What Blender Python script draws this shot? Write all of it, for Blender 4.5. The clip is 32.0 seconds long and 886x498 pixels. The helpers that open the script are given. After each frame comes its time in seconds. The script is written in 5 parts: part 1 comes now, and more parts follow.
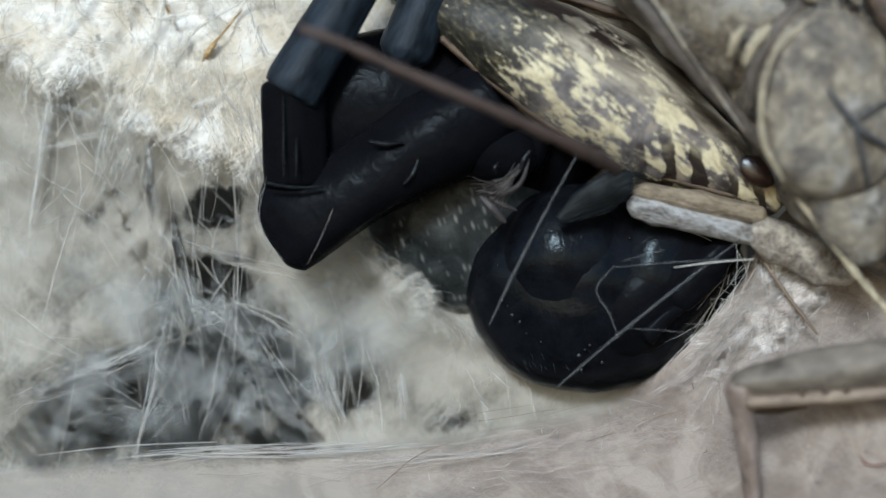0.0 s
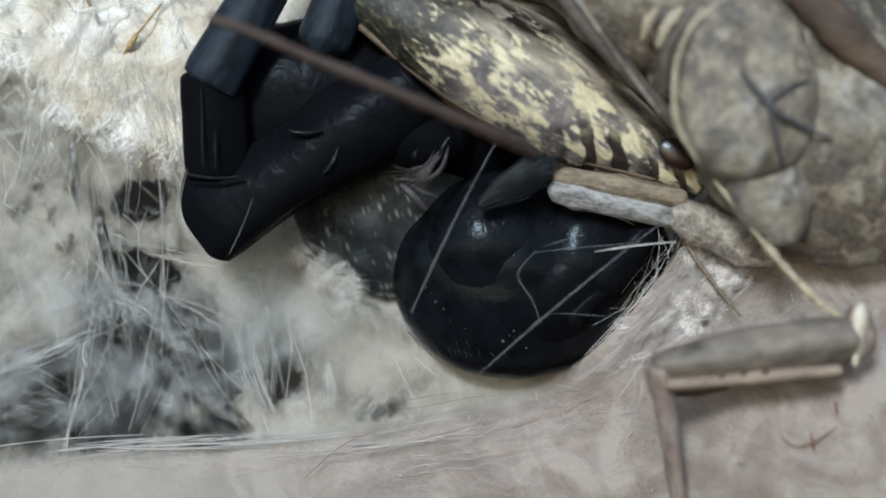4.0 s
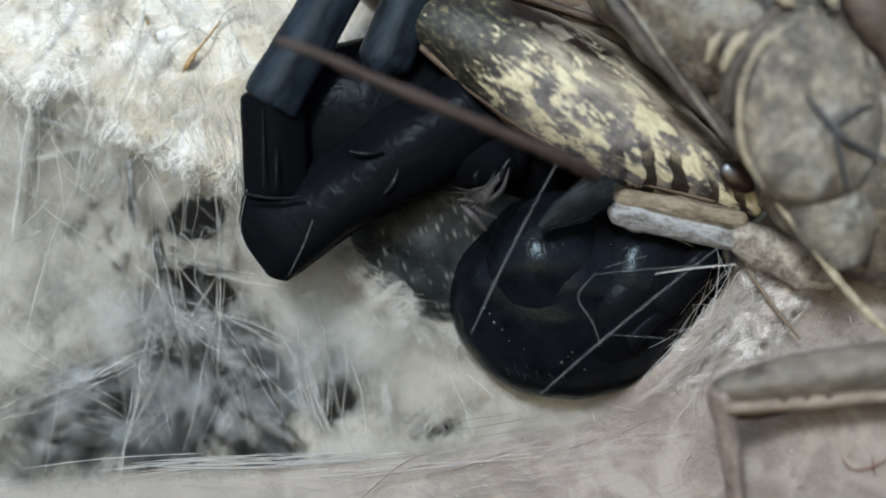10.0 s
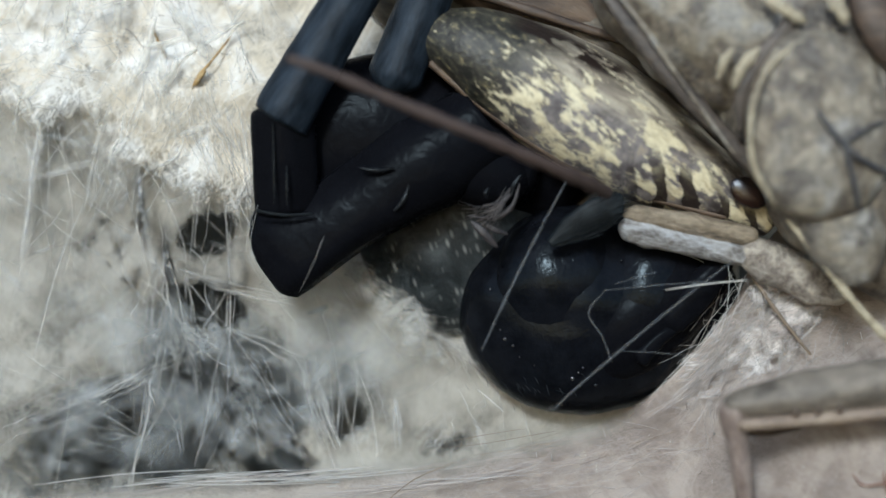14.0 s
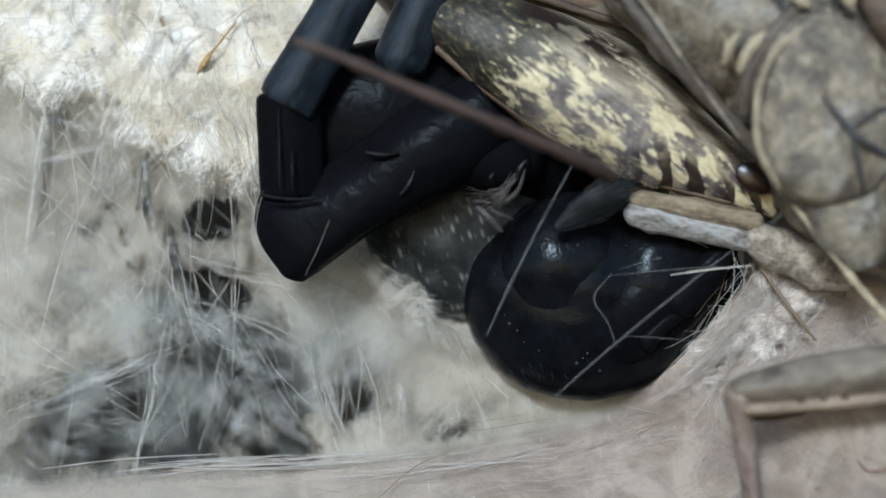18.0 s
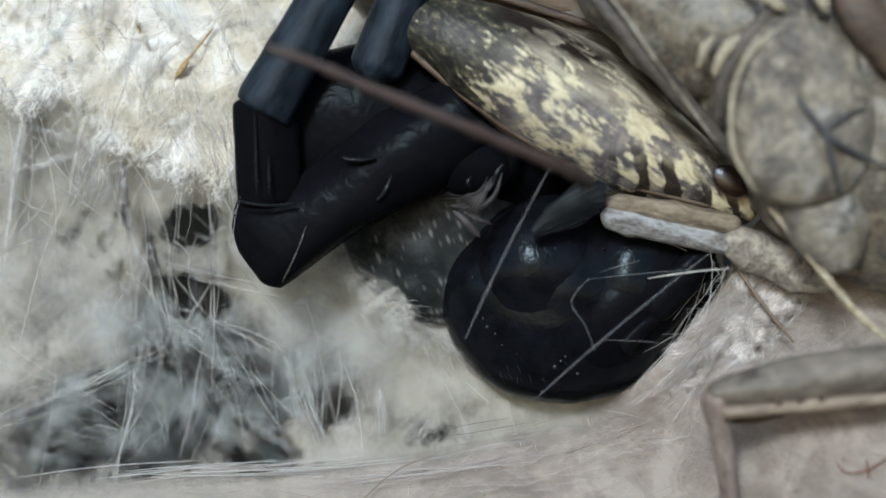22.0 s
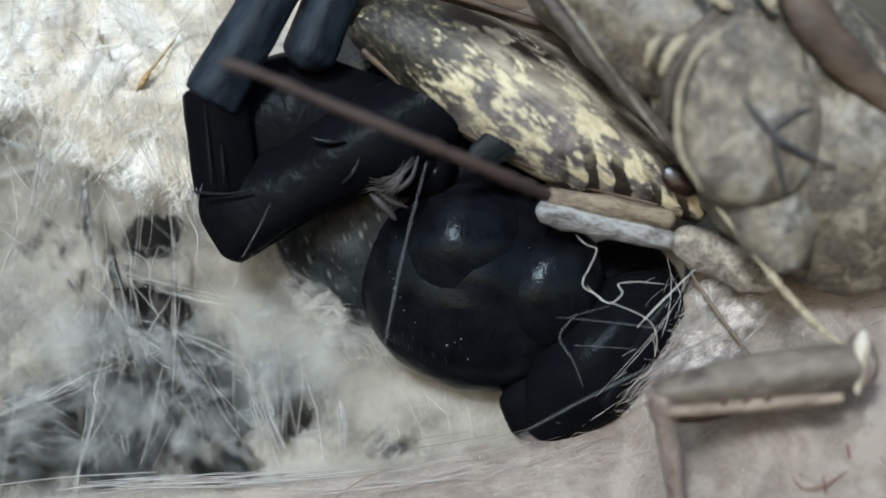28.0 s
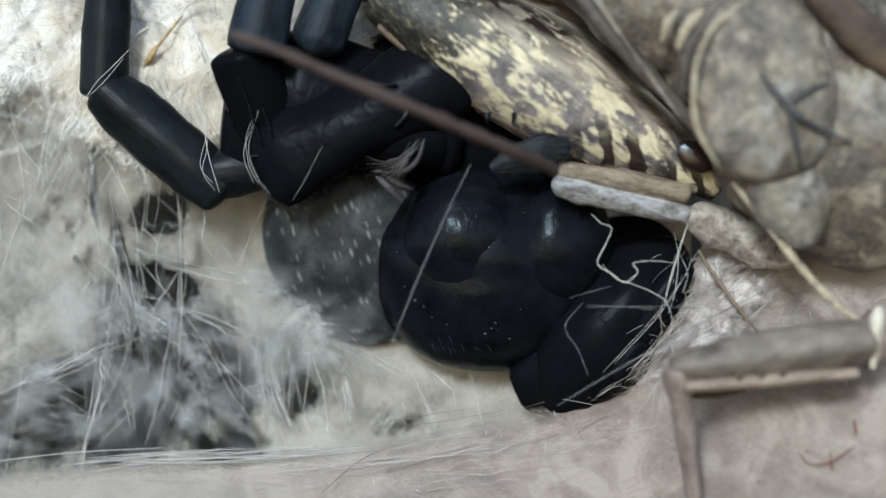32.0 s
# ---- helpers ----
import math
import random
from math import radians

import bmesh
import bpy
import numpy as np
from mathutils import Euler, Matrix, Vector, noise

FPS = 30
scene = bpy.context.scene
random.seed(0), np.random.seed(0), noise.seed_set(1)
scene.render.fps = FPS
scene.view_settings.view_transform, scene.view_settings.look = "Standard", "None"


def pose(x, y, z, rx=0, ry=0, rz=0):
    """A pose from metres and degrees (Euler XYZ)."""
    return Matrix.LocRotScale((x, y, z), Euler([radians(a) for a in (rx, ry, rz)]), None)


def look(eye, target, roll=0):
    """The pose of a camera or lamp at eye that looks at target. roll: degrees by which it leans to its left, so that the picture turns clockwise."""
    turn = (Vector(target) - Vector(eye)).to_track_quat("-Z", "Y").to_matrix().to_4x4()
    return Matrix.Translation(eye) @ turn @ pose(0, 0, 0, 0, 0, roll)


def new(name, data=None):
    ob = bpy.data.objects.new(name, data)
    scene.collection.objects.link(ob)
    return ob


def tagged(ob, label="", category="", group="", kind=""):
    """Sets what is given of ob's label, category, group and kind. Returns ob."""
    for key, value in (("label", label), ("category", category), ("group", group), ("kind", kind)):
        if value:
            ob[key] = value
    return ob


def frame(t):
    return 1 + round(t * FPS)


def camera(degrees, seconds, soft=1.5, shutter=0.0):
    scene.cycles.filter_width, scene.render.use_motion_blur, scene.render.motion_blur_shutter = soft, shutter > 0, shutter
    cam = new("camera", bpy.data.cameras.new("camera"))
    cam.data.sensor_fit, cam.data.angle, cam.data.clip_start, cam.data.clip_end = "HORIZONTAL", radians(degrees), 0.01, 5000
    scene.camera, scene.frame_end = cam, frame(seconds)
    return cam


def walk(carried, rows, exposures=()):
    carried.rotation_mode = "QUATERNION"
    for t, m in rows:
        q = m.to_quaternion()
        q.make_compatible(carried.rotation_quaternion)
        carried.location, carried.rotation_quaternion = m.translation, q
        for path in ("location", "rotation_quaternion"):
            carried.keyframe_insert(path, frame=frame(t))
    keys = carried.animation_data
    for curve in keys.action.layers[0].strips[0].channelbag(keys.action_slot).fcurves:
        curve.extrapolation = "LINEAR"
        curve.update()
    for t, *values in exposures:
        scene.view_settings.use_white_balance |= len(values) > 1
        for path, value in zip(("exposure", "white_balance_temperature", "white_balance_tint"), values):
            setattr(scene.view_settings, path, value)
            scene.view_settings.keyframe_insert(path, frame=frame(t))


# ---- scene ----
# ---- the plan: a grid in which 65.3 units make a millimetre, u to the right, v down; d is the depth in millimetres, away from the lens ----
U = 0.024 / 1568
LENS = 32.0
D = 0.012 / math.tan(radians(LENS / 2))


def grow(d):
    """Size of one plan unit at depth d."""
    return U * (1 + d / 1000 / D)


def P(u, v, d=0.0):
    g = grow(d)
    return Vector(((u - 784) * g, d / 1000, (441 - v) * g))


# ---- camera ----
# t, place across and up in plan units, lean
WAY = (
    (0, -21.4, -51.2, 0.74), (0.5, -38.5, -46.8, 1.02), (1, -35.2, -56.0, 0.86), (1.5, -52.2, -47.0, 0.58),
    (2, -77.8, -28.7, 0.48), (2.5, -38.7, -25.2, 0.02), (3, 66.9, -41.1, -0.29), (3.5, 113.0, -58.9, -0.26),
    (5.5, 109.9, -88.5, -0.16), (6, 103.3, -81.3, -0.52), (6.5, 76.5, -64.6, -0.41), (7, 54.9, -48.7, -0.44),
    (7.5, 40.1, -37.8, -0.41), (8, 29.6, -33.8, -0.39), (8.5, 18.1, -28.1, -0.31), (9, 15.6, -27.3, -0.21),
    (9.5, 9.0, -27.9, -0.09), (10, 10.5, -35.8, 0.07), (10.5, -0.3, -45.0, 0.23), (11, 3.0, -52.3, 0.28),
    (11.5, 21.3, -67.8, 0.11), (12, 44.7, -54.8, -0.38), (12.5, 23.2, -15.7, -0.23), (13, 0.0, 0.0, -0.00),
    (13.5, -2.7, 0.5, -0.10), (14, -7.5, -7.9, -0.05), (14.5, 8.2, -21.6, 0.00), (16.5, 6.6, -32.2, 0.19),
    (17, 18.5, -33.9, 0.17), (17.5, 14.8, -38.6, 0.11), (18, -16.4, -34.0, 0.10), (18.2, -94.9, -31.2, 0.10),
    (18.5, -144.7, -26.4, 0.40), (18.8, -87.8, -22.7, 0.45), (19, -46.8, -24.3, 0.42),
    (19.5, 60.4, -43.1, 0.32), (20, 94.4, -56.1, 0.37), (20.5, 82.6, -62.3, 0.11), (21, 70.1, -59.7, 0.15),
    (21.5, 53.3, -51.0, -0.15), (22, 22.1, -25.7, -0.33), (22.5, 11.6, -14.1, -0.24),
    (23, 19.5, -14.7, -0.30), (23.5, 23.8, -12.2, -0.21), (24, 37.8, -12.2, -0.37),
    (24.5, 43.3, -6.0, -0.47), (25, 47.6, -1.2, -0.44), (25.5, 62.1, -3.2, -0.55), (26, 76.9, -6.0, -0.82),
    (26.5, 88.0, -1.4, -0.25), (28.5, 92.0, -5.0, 0.00), (29, 88.0, -11.9, 0.05), (29.5, 84.0, -17.9, 0.05),
    (30, 84.0, -22.9, 0.10), (30.5, 85.1, -32.9, 0.10), (31, 78.1, -41.9, 0.10), (31.5, 79.1, -39.9, 0.10),
    (32, 80.1, -44.8, 0.12),
)
cam = camera(LENS, 32.0, soft=1.4)
cam.data.dof.use_dof = True
cam.data.dof.focus_distance = D - 0.0005
cam.data.dof.aperture_fstop = 30.0
walk(cam, [(t, look((x * U, -D, z * U), (x * U, 0, z * U), lean)) for t, x, z, lean in WAY], [(0, 0.32, 5800, 3), (25.5, 0.32, 5800, 3), (28.5, 0.32 + 0.08, 5800, 3), (30, 0.32 + 0.15, 5800, 3), (32, 0.32 + 0.15, 5800, 3)])

# ---- daylight: a soft overcast sky and a veiled sun, high in front of the subject ----
world = bpy.data.worlds.new("sky")
scene.world = world
world.use_nodes = True
wn = world.node_tree
sky = wn.nodes.new("ShaderNodeTexSky")
sky.sky_type = "NISHITA"
sky.sun_disc = False
sky.sun_elevation, sky.sun_rotation = radians(27), radians(196)
wn.links.new(sky.outputs["Color"], wn.nodes["Background"].inputs["Color"])
wn.nodes["Background"].inputs["Strength"].default_value = 0.115
sun = new("sun", bpy.data.lights.new("sun", "SUN"))
sun.data.energy, sun.data.angle, sun.data.color = 2.2, radians(12), (1.0, 0.985, 0.96)
sun.matrix_world = look((-0.28, -1.0, 0.52), (0, 0, 0))


# ---- materials ----
def graph(name):
    m = bpy.data.materials.new(name)
    m.use_nodes = True
    t = m.node_tree
    b = t.nodes["Principled BSDF"]
    return m, t, b


def mm_coords(t, stretch=(1, 1, 1)):
    """Object coordinates in millimetres."""
    co = t.nodes.new("ShaderNodeTexCoord")
    mp = t.nodes.new("ShaderNodeMapping")
    mp.inputs["Scale"].default_value = [1000 * s for s in stretch]
    t.links.new(co.outputs["Object"], mp.inputs["Vector"])
    return mp.outputs["Vector"]


def tex_noise(t, vec, scale, detail=5.0, rough=0.55, warp=0.0):
    n = t.nodes.new("ShaderNodeTexNoise")
    n.inputs["Scale"].default_value, n.inputs["Detail"].default_value = scale, detail
    n.inputs["Roughness"].default_value, n.inputs["Distortion"].default_value = rough, warp
    t.links.new(vec, n.inputs["Vector"])
    return n.outputs["Fac"]


def ramp(t, fac, stops):
    r = t.nodes.new("ShaderNodeValToRGB")
    e = r.color_ramp.elements
    while len(e) < len(stops):
        e.new(0.5)
    for el, (p, c) in zip(e, stops):
        el.position = p
        el.color = (*c, 1) if len(c) == 3 else c
    t.links.new(fac, r.inputs["Fac"])
    return r.outputs["Color"]


def blend(t, fac, a, b, kind="MIX"):
    m = t.nodes.new("ShaderNodeMix")
    m.data_type, m.blend_type = "RGBA", kind
    for sock, val in ((m.inputs[0], fac), (m.inputs[6], a), (m.inputs[7], b)):
        if isinstance(val, (int, float)):
            sock.default_value = val
        elif isinstance(val, tuple):
            sock.default_value = (*val, 1)
        else:
            t.links.new(val, sock)
    return m.outputs[2]


def calc(t, kind, a, b=0.0, clamp=False):
    m = t.nodes.new("ShaderNodeMath")
    m.operation, m.use_clamp = kind, clamp
    for sock, val in ((m.inputs[0], a), (m.inputs[1], b)):
        if isinstance(val, (int, float)):
            sock.default_value = val
        else:
            t.links.new(val, sock)
    return m.outputs[0]


def relief(t, b, height, strength, dist=0.00003):
    bp = t.nodes.new("ShaderNodeBump")
    bp.inputs["Strength"].default_value, bp.inputs["Distance"].default_value = strength, dist
    t.links.new(height, bp.inputs["Height"])
    t.links.new(bp.outputs["Normal"], b.inputs["Normal"])


def cuticle(name, dark, light, rough=0.32, scale=2.2, stretch=(1, 1, 1), bump=0.35, spec=0.5, grain=14.0, sheen=(1, 1, 1), pits=0.0):
    """Insect or spider skin: two colours in large cloudy patches, fine pits and dull worn spots; pits: waves to the millimetre of a coarse, lacquered relief."""
    m, t, b = graph(name)
    v = mm_coords(t, stretch)
    big, fine = tex_noise(t, v, scale, 4), tex_noise(t, v, grain, 6, 0.65)
    c = ramp(t, big, [(0.35, dark), (0.7, light)])
    t.links.new(blend(t, 0.35, c, ramp(t, fine, [(0.3, tuple(x * 0.5 for x in dark)), (0.75, light)])), b.inputs["Base Color"])
    t.links.new(calc(t, "MULTIPLY_ADD", fine, 0.3), b.inputs["Roughness"])
    b.inputs["Roughness"].links[0].from_node.inputs[2].default_value = rough - 0.12
    b.inputs["Specular IOR Level"].default_value = spec
    b.inputs["Specular Tint"].default_value = (*sheen, 1)
    relief(t, b, tex_noise(t, v, pits, 2.5, 0.45, 0.6) if pits else fine, bump)
    return m


BLACK = cuticle("black cuticle", (0.0044, 0.0047, 0.0064), (0.0062, 0.0067, 0.0088), 0.22, bump=0.8, spec=0.020, sheen=(0.8, 0.92, 1.0), pits=2.4)
# GLOSS serves only the strips that stand in for the legs' highlights
GLOSS = cuticle("glossy black of the added glint strips", (0.004, 0.0045, 0.0055), (0.011, 0.012, 0.015), 0.22, 3.0, bump=0.6, spec=0.16, sheen=(0.85, 0.95, 1.0), pits=4.0)
HEADBLACK = cuticle("polished black head cuticle", (0.0030, 0.0035, 0.0050), (0.0090, 0.0102, 0.0136), 0.18, 1.6, bump=0.4, spec=0.10, grain=9.0, sheen=(0.75, 0.9, 1.0), pits=6.5)
BLUEBLACK = cuticle("blue-black leg cuticle", (0.0022, 0.0036, 0.0062), (0.036, 0.050, 0.070), 0.40, 2.0, (0.35, 1, 1.2), 1.0, 0.12, 9.0)
GREYHAIR = cuticle("grey hair", (0.012, 0.015, 0.018), (0.036, 0.042, 0.047), 0.6, 3.0, spec=0.15)
HINDBLACK = cuticle("bluish black hind leg cuticle", (0.0040, 0.0052, 0.0062), (0.017, 0.022, 0.026), 0.34, 1.5, (0.4, 1, 1.2), 0.9, 0.09, 8.0, pits=3.0)
PALP = cuticle("dark grey-blue palp skin", (0.005, 0.0065, 0.008), (0.022, 0.028, 0.032), 0.45, 2.5, spec=0.12)
MEMBRANE = cuticle("lilac-grey membrane", (0.018, 0.016, 0.018), (0.060, 0.053, 0.056), 0.35, 3.0, bump=0.6, spec=0.3)
PALEHAIR = cuticle("pale hair", (0.07, 0.065, 0.067), (0.16, 0.145, 0.15), 0.5, 3.0)


def speckled():
    """Carapace skin: dark grey with small pale flecks in rows."""
    m, t, b = graph("speckled grey cuticle")
    v = mm_coords(t, (1, 1, 1))
    vo = t.nodes.new("ShaderNodeTexVoronoi")
    vo.inputs["Scale"].default_value, vo.inputs["Randomness"].default_value = 2.3, 0.75
    mp = t.nodes.new("ShaderNodeMapping")
    mp.inputs["Rotation"].default_value, mp.inputs["Scale"].default_value = (0, radians(35), 0), (1.9, 1, 0.75)
    t.links.new(v, mp.inputs["Vector"])
    t.links.new(mp.outputs["Vector"], vo.inputs["Vector"])
    fleck = ramp(t, vo.outputs["Distance"], [(0.06, (1, 1, 1)), (0.30, (0, 0, 0))])
    cloud = tex_noise(t, v, 1.1, 7, 0.65, 0.8)
    base = ramp(t, cloud, [(0.33, (0.009, 0.011, 0.012)), (0.48, (0.024, 0.028, 0.030)), (0.68, (0.055, 0.062, 0.065))])
    fac = calc(t, "MULTIPLY", fleck, ramp(t, cloud, [(0.3, (0.25, 0.25, 0.25)), (0.55, (0.9, 0.9, 0.9))]))
    t.links.new(blend(t, fac, base, (0.19, 0.195, 0.19)), b.inputs["Base Color"])
    b.inputs["Roughness"].default_value = 0.45
    b.inputs["Specular IOR Level"].default_value = 0.15
    relief(t, b, tex_noise(t, v, 12, 6), 0.4)
    return m


SPECKLED = speckled()


def femur_skin():
    """Hind femur: grey-brown and tan, with ragged cream flecks, dark feather marks above and slanted bars by the knee."""
    m, t, b = graph("cream-flecked femur cuticle")
    v = mm_coords(t)
    sep = t.nodes.new("ShaderNodeSeparateXYZ")
    t.links.new(v, sep.inputs[0])
    x, z = sep.outputs["X"], sep.outputs["Z"]

    def turned(angle, sx, sz):
        r, s = t.nodes.new("ShaderNodeMapping"), t.nodes.new("ShaderNodeMapping")
        r.inputs["Rotation"].default_value, s.inputs["Scale"].default_value = (0, radians(angle), 0), (sx, 0.5 * (sx + sz), sz)
        t.links.new(v, r.inputs["Vector"])
        t.links.new(r.outputs["Vector"], s.inputs["Vector"])
        return s.outputs["Vector"]

    def level(socket, mul, add, stops):
        k = calc(t, "MULTIPLY_ADD", socket, mul)
        k.node.inputs[2].default_value = add
        return ramp(t, k, [(p, (c, c, c)) for p, c in stops])

    flecks = tex_noise(t, turned(-12, 0.85, 2.3), 1.0, 9, 0.66, 0.4)
    specks = tex_noise(t, turned(-12, 2.8, 5.8), 1.2, 5, 0.6, 0.4)
    amount = calc(t, "ADD", calc(t, "MULTIPLY", flecks, 0.80), calc(t, "MULTIPLY", specks, 0.20))
    # cream lies thick below the middle, thin above and at the hip
    amount = calc(t, "ADD", amount, calc(t, "SUBTRACT", level(z, 0.30, 0.5, [(0.05, 0.505), (0.30, 0.54), (0.50, 0.535), (0.64, 0.51), (0.82, 0.45)]), 0.5))
    amount = calc(t, "ADD", amount, calc(t, "SUBTRACT", level(x, 0.1, 0.0, [(0.14, 0.39), (0.32, 0.5)]), 0.5))
    cream = ramp(t, amount, [(0.520, (0, 0, 0)), (0.550, (0.7, 0.7, 0.7)), (0.590, (1, 1, 1))])
    cloud = tex_noise(t, v, 1.7, 6, 0.65)
    ground = ramp(t, cloud, [(0.32, (0.055, 0.046, 0.046)), (0.44, (0.13, 0.118, 0.12)), (0.56, (0.225, 0.205, 0.20)), (0.70, (0.38, 0.32, 0.22))])
    upper = level(z, 0.5, 0.5, [(0.48, 0.0), (0.75, 0.85)])
    ground = blend(t, upper, ground, ramp(t, tex_noise(t, turned(-6, 0.6, 3.0), 1.0, 6, 0.65, 0.5), [(0.36, (0.07, 0.056, 0.045)), (0.48, (0.22, 0.19, 0.145)), (0.60, (0.46, 0.415, 0.32))]))
    hip = level(x, 0.1, 0.0, [(0.24, 0.95), (0.40, 0.0)])
    ground = blend(t, hip, ground, ramp(t, specks, [(0.42, (0.012, 0.012, 0.010)), (0.54, (0.038, 0.037, 0.028)), (0.62, (0.09, 0.08, 0.05)), (0.70, (0.34, 0.28, 0.14))]))
    c = blend(t, cream, ground, ramp(t, specks, [(0.3, (0.48, 0.41, 0.26)), (0.65, (0.70, 0.645, 0.46))]))
    feather = ramp(t, tex_noise(t, turned(-10, 0.75, 3.2), 1.0, 4, 0.5, 0.3), [(0.445, (0, 0, 0)), (0.462, (1, 1, 1))])
    feather = calc(t, "MULTIPLY", feather, level(z, 0.25, 0.5, [(0.74, 0.0), (0.77, 1.0), (0.86, 1.0), (0.90, 0.0)]))
    feather = calc(t, "MULTIPLY", feather, level(x, 0.1, 0.0, [(0.17, 0.0), (0.24, 1.0), (0.50, 1.0), (0.58, 0.0)]))
    wv = t.nodes.new("ShaderNodeTexWave")
    wv.bands_direction = "X"
    wv.inputs["Scale"].default_value, wv.inputs["Distortion"].default_value, wv.inputs["Detail"].default_value = 0.44, 4.0, 3.0
    wv.inputs["Detail Scale"].default_value = 2.0
    t.links.new(turned(38, 1, 1), wv.inputs["Vector"])
    bars = calc(t, "MULTIPLY", ramp(t, wv.outputs["Fac"], [(0.56, (0, 0, 0)), (0.66, (1, 1, 1))]), level(x, 0.1, 0.0, [(0.60, 0.0), (0.74, 0.95)]))
    bars = calc(t, "MULTIPLY", bars, level(z, 0.5, 0.5, [(0.30, 1.0), (0.52, 0.0)]))
    knee = level(x, 0.1, 0.0, [(0.80, 0.0), (0.90, 0.8)])
    knee = calc(t, "MULTIPLY", knee, ramp(t, flecks, [(0.42, (1, 1, 1)), (0.55, (0, 0, 0))]))
    marks = calc(t, "MAXIMUM", calc(t, "MAXIMUM", feather, bars), knee)
    c = blend(t, marks, c, (0.018, 0.012, 0.010))
    t.links.new(c, b.inputs["Base Color"])
    b.inputs["Roughness"].default_value = 0.42
    b.inputs["Specular IOR Level"].default_value = 0.25
    relief(t, b, calc(t, "ADD", tex_noise(t, v, 7, 6), calc(t, "MULTIPLY", cream, 0.35)), 0.5, 0.00005)
    return m


FEMUR = femur_skin()


def mottled(name, a, b_, c_, scale, rough=0.55, bump=0.5, stretch=(1, 1, 1)):
    """Mottled husk: three colours in patches of two sizes."""
    m, t, b = graph(name)
    v = mm_coords(t, stretch)
    n1, n2 = tex_noise(t, v, scale, 5, 0.6, 0.6), tex_noise(t, v, scale * 5, 6, 0.65)
    c = ramp(t, n1, [(0.36, a), (0.48, b_), (0.62, c_)])
    t.links.new(blend(t, 0.38, c, ramp(t, n2, [(0.36, a), (0.62, c_)])), b.inputs["Base Color"])
    b.inputs["Roughness"].default_value = rough
    relief(t, b, calc(t, "ADD", n1, n2), bump, 0.00010)
    return m


def husk_skin():
    """Thorax skin: grey-tan with brown clouds, ragged dark patches, pale scars and thin bluish-dark veins."""
    m, t, b = graph("mottled tan thorax cuticle")
    v = mm_coords(t)
    large, mid, fine = tex_noise(t, v, 0.50, 5, 0.55, 0.6), tex_noise(t, v, 1.5, 5, 0.6, 0.5), tex_noise(t, v, 7.0, 6, 0.7)
    c = ramp(t, large, [(0.38, (0.030, 0.023, 0.017)), (0.46, (0.100, 0.075, 0.048)), (0.54, (0.178, 0.157, 0.120)), (0.62, (0.32, 0.312, 0.29))])
    c = blend(t, ramp(t, mid, [(0.52, (0, 0, 0)), (0.62, (0.8, 0.8, 0.8))]), c, (0.36, 0.318, 0.24))
    c = blend(t, ramp(t, mid, [(0.36, (0.9, 0.9, 0.9)), (0.48, (0, 0, 0))]), c, (0.040, 0.036, 0.037))
    web = tex_noise(t, v, 0.8, 3, 0.5, 1.6)
    vein = ramp(t, calc(t, "ABSOLUTE", calc(t, "SUBTRACT", web, 0.5)), [(0.002, (0.6, 0.6, 0.6)), (0.020, (0, 0, 0))])
    c = blend(t, vein, c, (0.030, 0.032, 0.040))
    c = blend(t, 0.30, c, ramp(t, fine, [(0.35, (0.05, 0.042, 0.036)), (0.65, (0.42, 0.37, 0.30))]))
    t.links.new(c, b.inputs["Base Color"])
    b.inputs["Roughness"].default_value = 0.5
    relief(t, b, calc(t, "ADD", calc(t, "MULTIPLY", large, 1.5), calc(t, "MULTIPLY", fine, 0.6)), 0.6, 0.00010)
    return m


HUSK = husk_skin()
HUSKTAN = mottled("brown streaked wing edge", (0.018, 0.013, 0.010), (0.055, 0.042, 0.030), (0.17, 0.135, 0.09), 0.9, stretch=(0.3, 1, 1))
SEAM = mottled("dark sunken seam", (0.022, 0.018, 0.016), (0.055, 0.044, 0.037), (0.13, 0.105, 0.085), 0.7, stretch=(0.5, 1, 1))
HUSKDARK = mottled("dark brown cuticle", (0.022, 0.015, 0.012), (0.06, 0.040, 0.030), (0.15, 0.105, 0.07), 0.8, stretch=(0.3, 1, 1))
VEIN = cuticle("bluish dark vein", (0.026, 0.027, 0.032), (0.09, 0.088, 0.09), 0.5, 2.0)
CREAM = mottled("cream cuticle rim", (0.16, 0.13, 0.09), (0.32, 0.275, 0.19), (0.52, 0.46, 0.33), 1.6)
SHIN = mottled("pale grey tibia cuticle", (0.11, 0.088, 0.068), (0.38, 0.36, 0.345), (0.72, 0.74, 0.77), 2.2, 0.32, 1.6, stretch=(0.55, 1, 1.4))
PLATE = mottled("grey-tan flaking joint plate", (0.10, 0.075, 0.06), (0.27, 0.235, 0.21), (0.56, 0.51, 0.43), 1.9, 0.4, 1.0)
# the ridge's tan, darkened in the colour for the shadow it lies in
SHINTAN = mottled("tan tibia ridge darkened for shade", (0.06, 0.045, 0.03), (0.16, 0.125, 0.085), (0.36, 0.30, 0.22), 1.8, 0.45, 0.9, stretch=(0.5, 1, 1.5))
FORELEG = mottled("grey-brown foreleg cuticle", (0.040, 0.032, 0.025), (0.112, 0.096, 0.078), (0.215, 0.185, 0.150), 0.8, stretch=(0.6, 1, 1))
FORESHIN = mottled("pinkish brown foreleg tibia", (0.085, 0.058, 0.050), (0.18, 0.135, 0.115), (0.30, 0.245, 0.215), 1.6, stretch=(0.5, 1, 1))
FORERIM = mottled("tan foreleg ridge", (0.11, 0.078, 0.06), (0.215, 0.165, 0.128), (0.33, 0.265, 0.205), 1.3, stretch=(0.5, 1, 1))
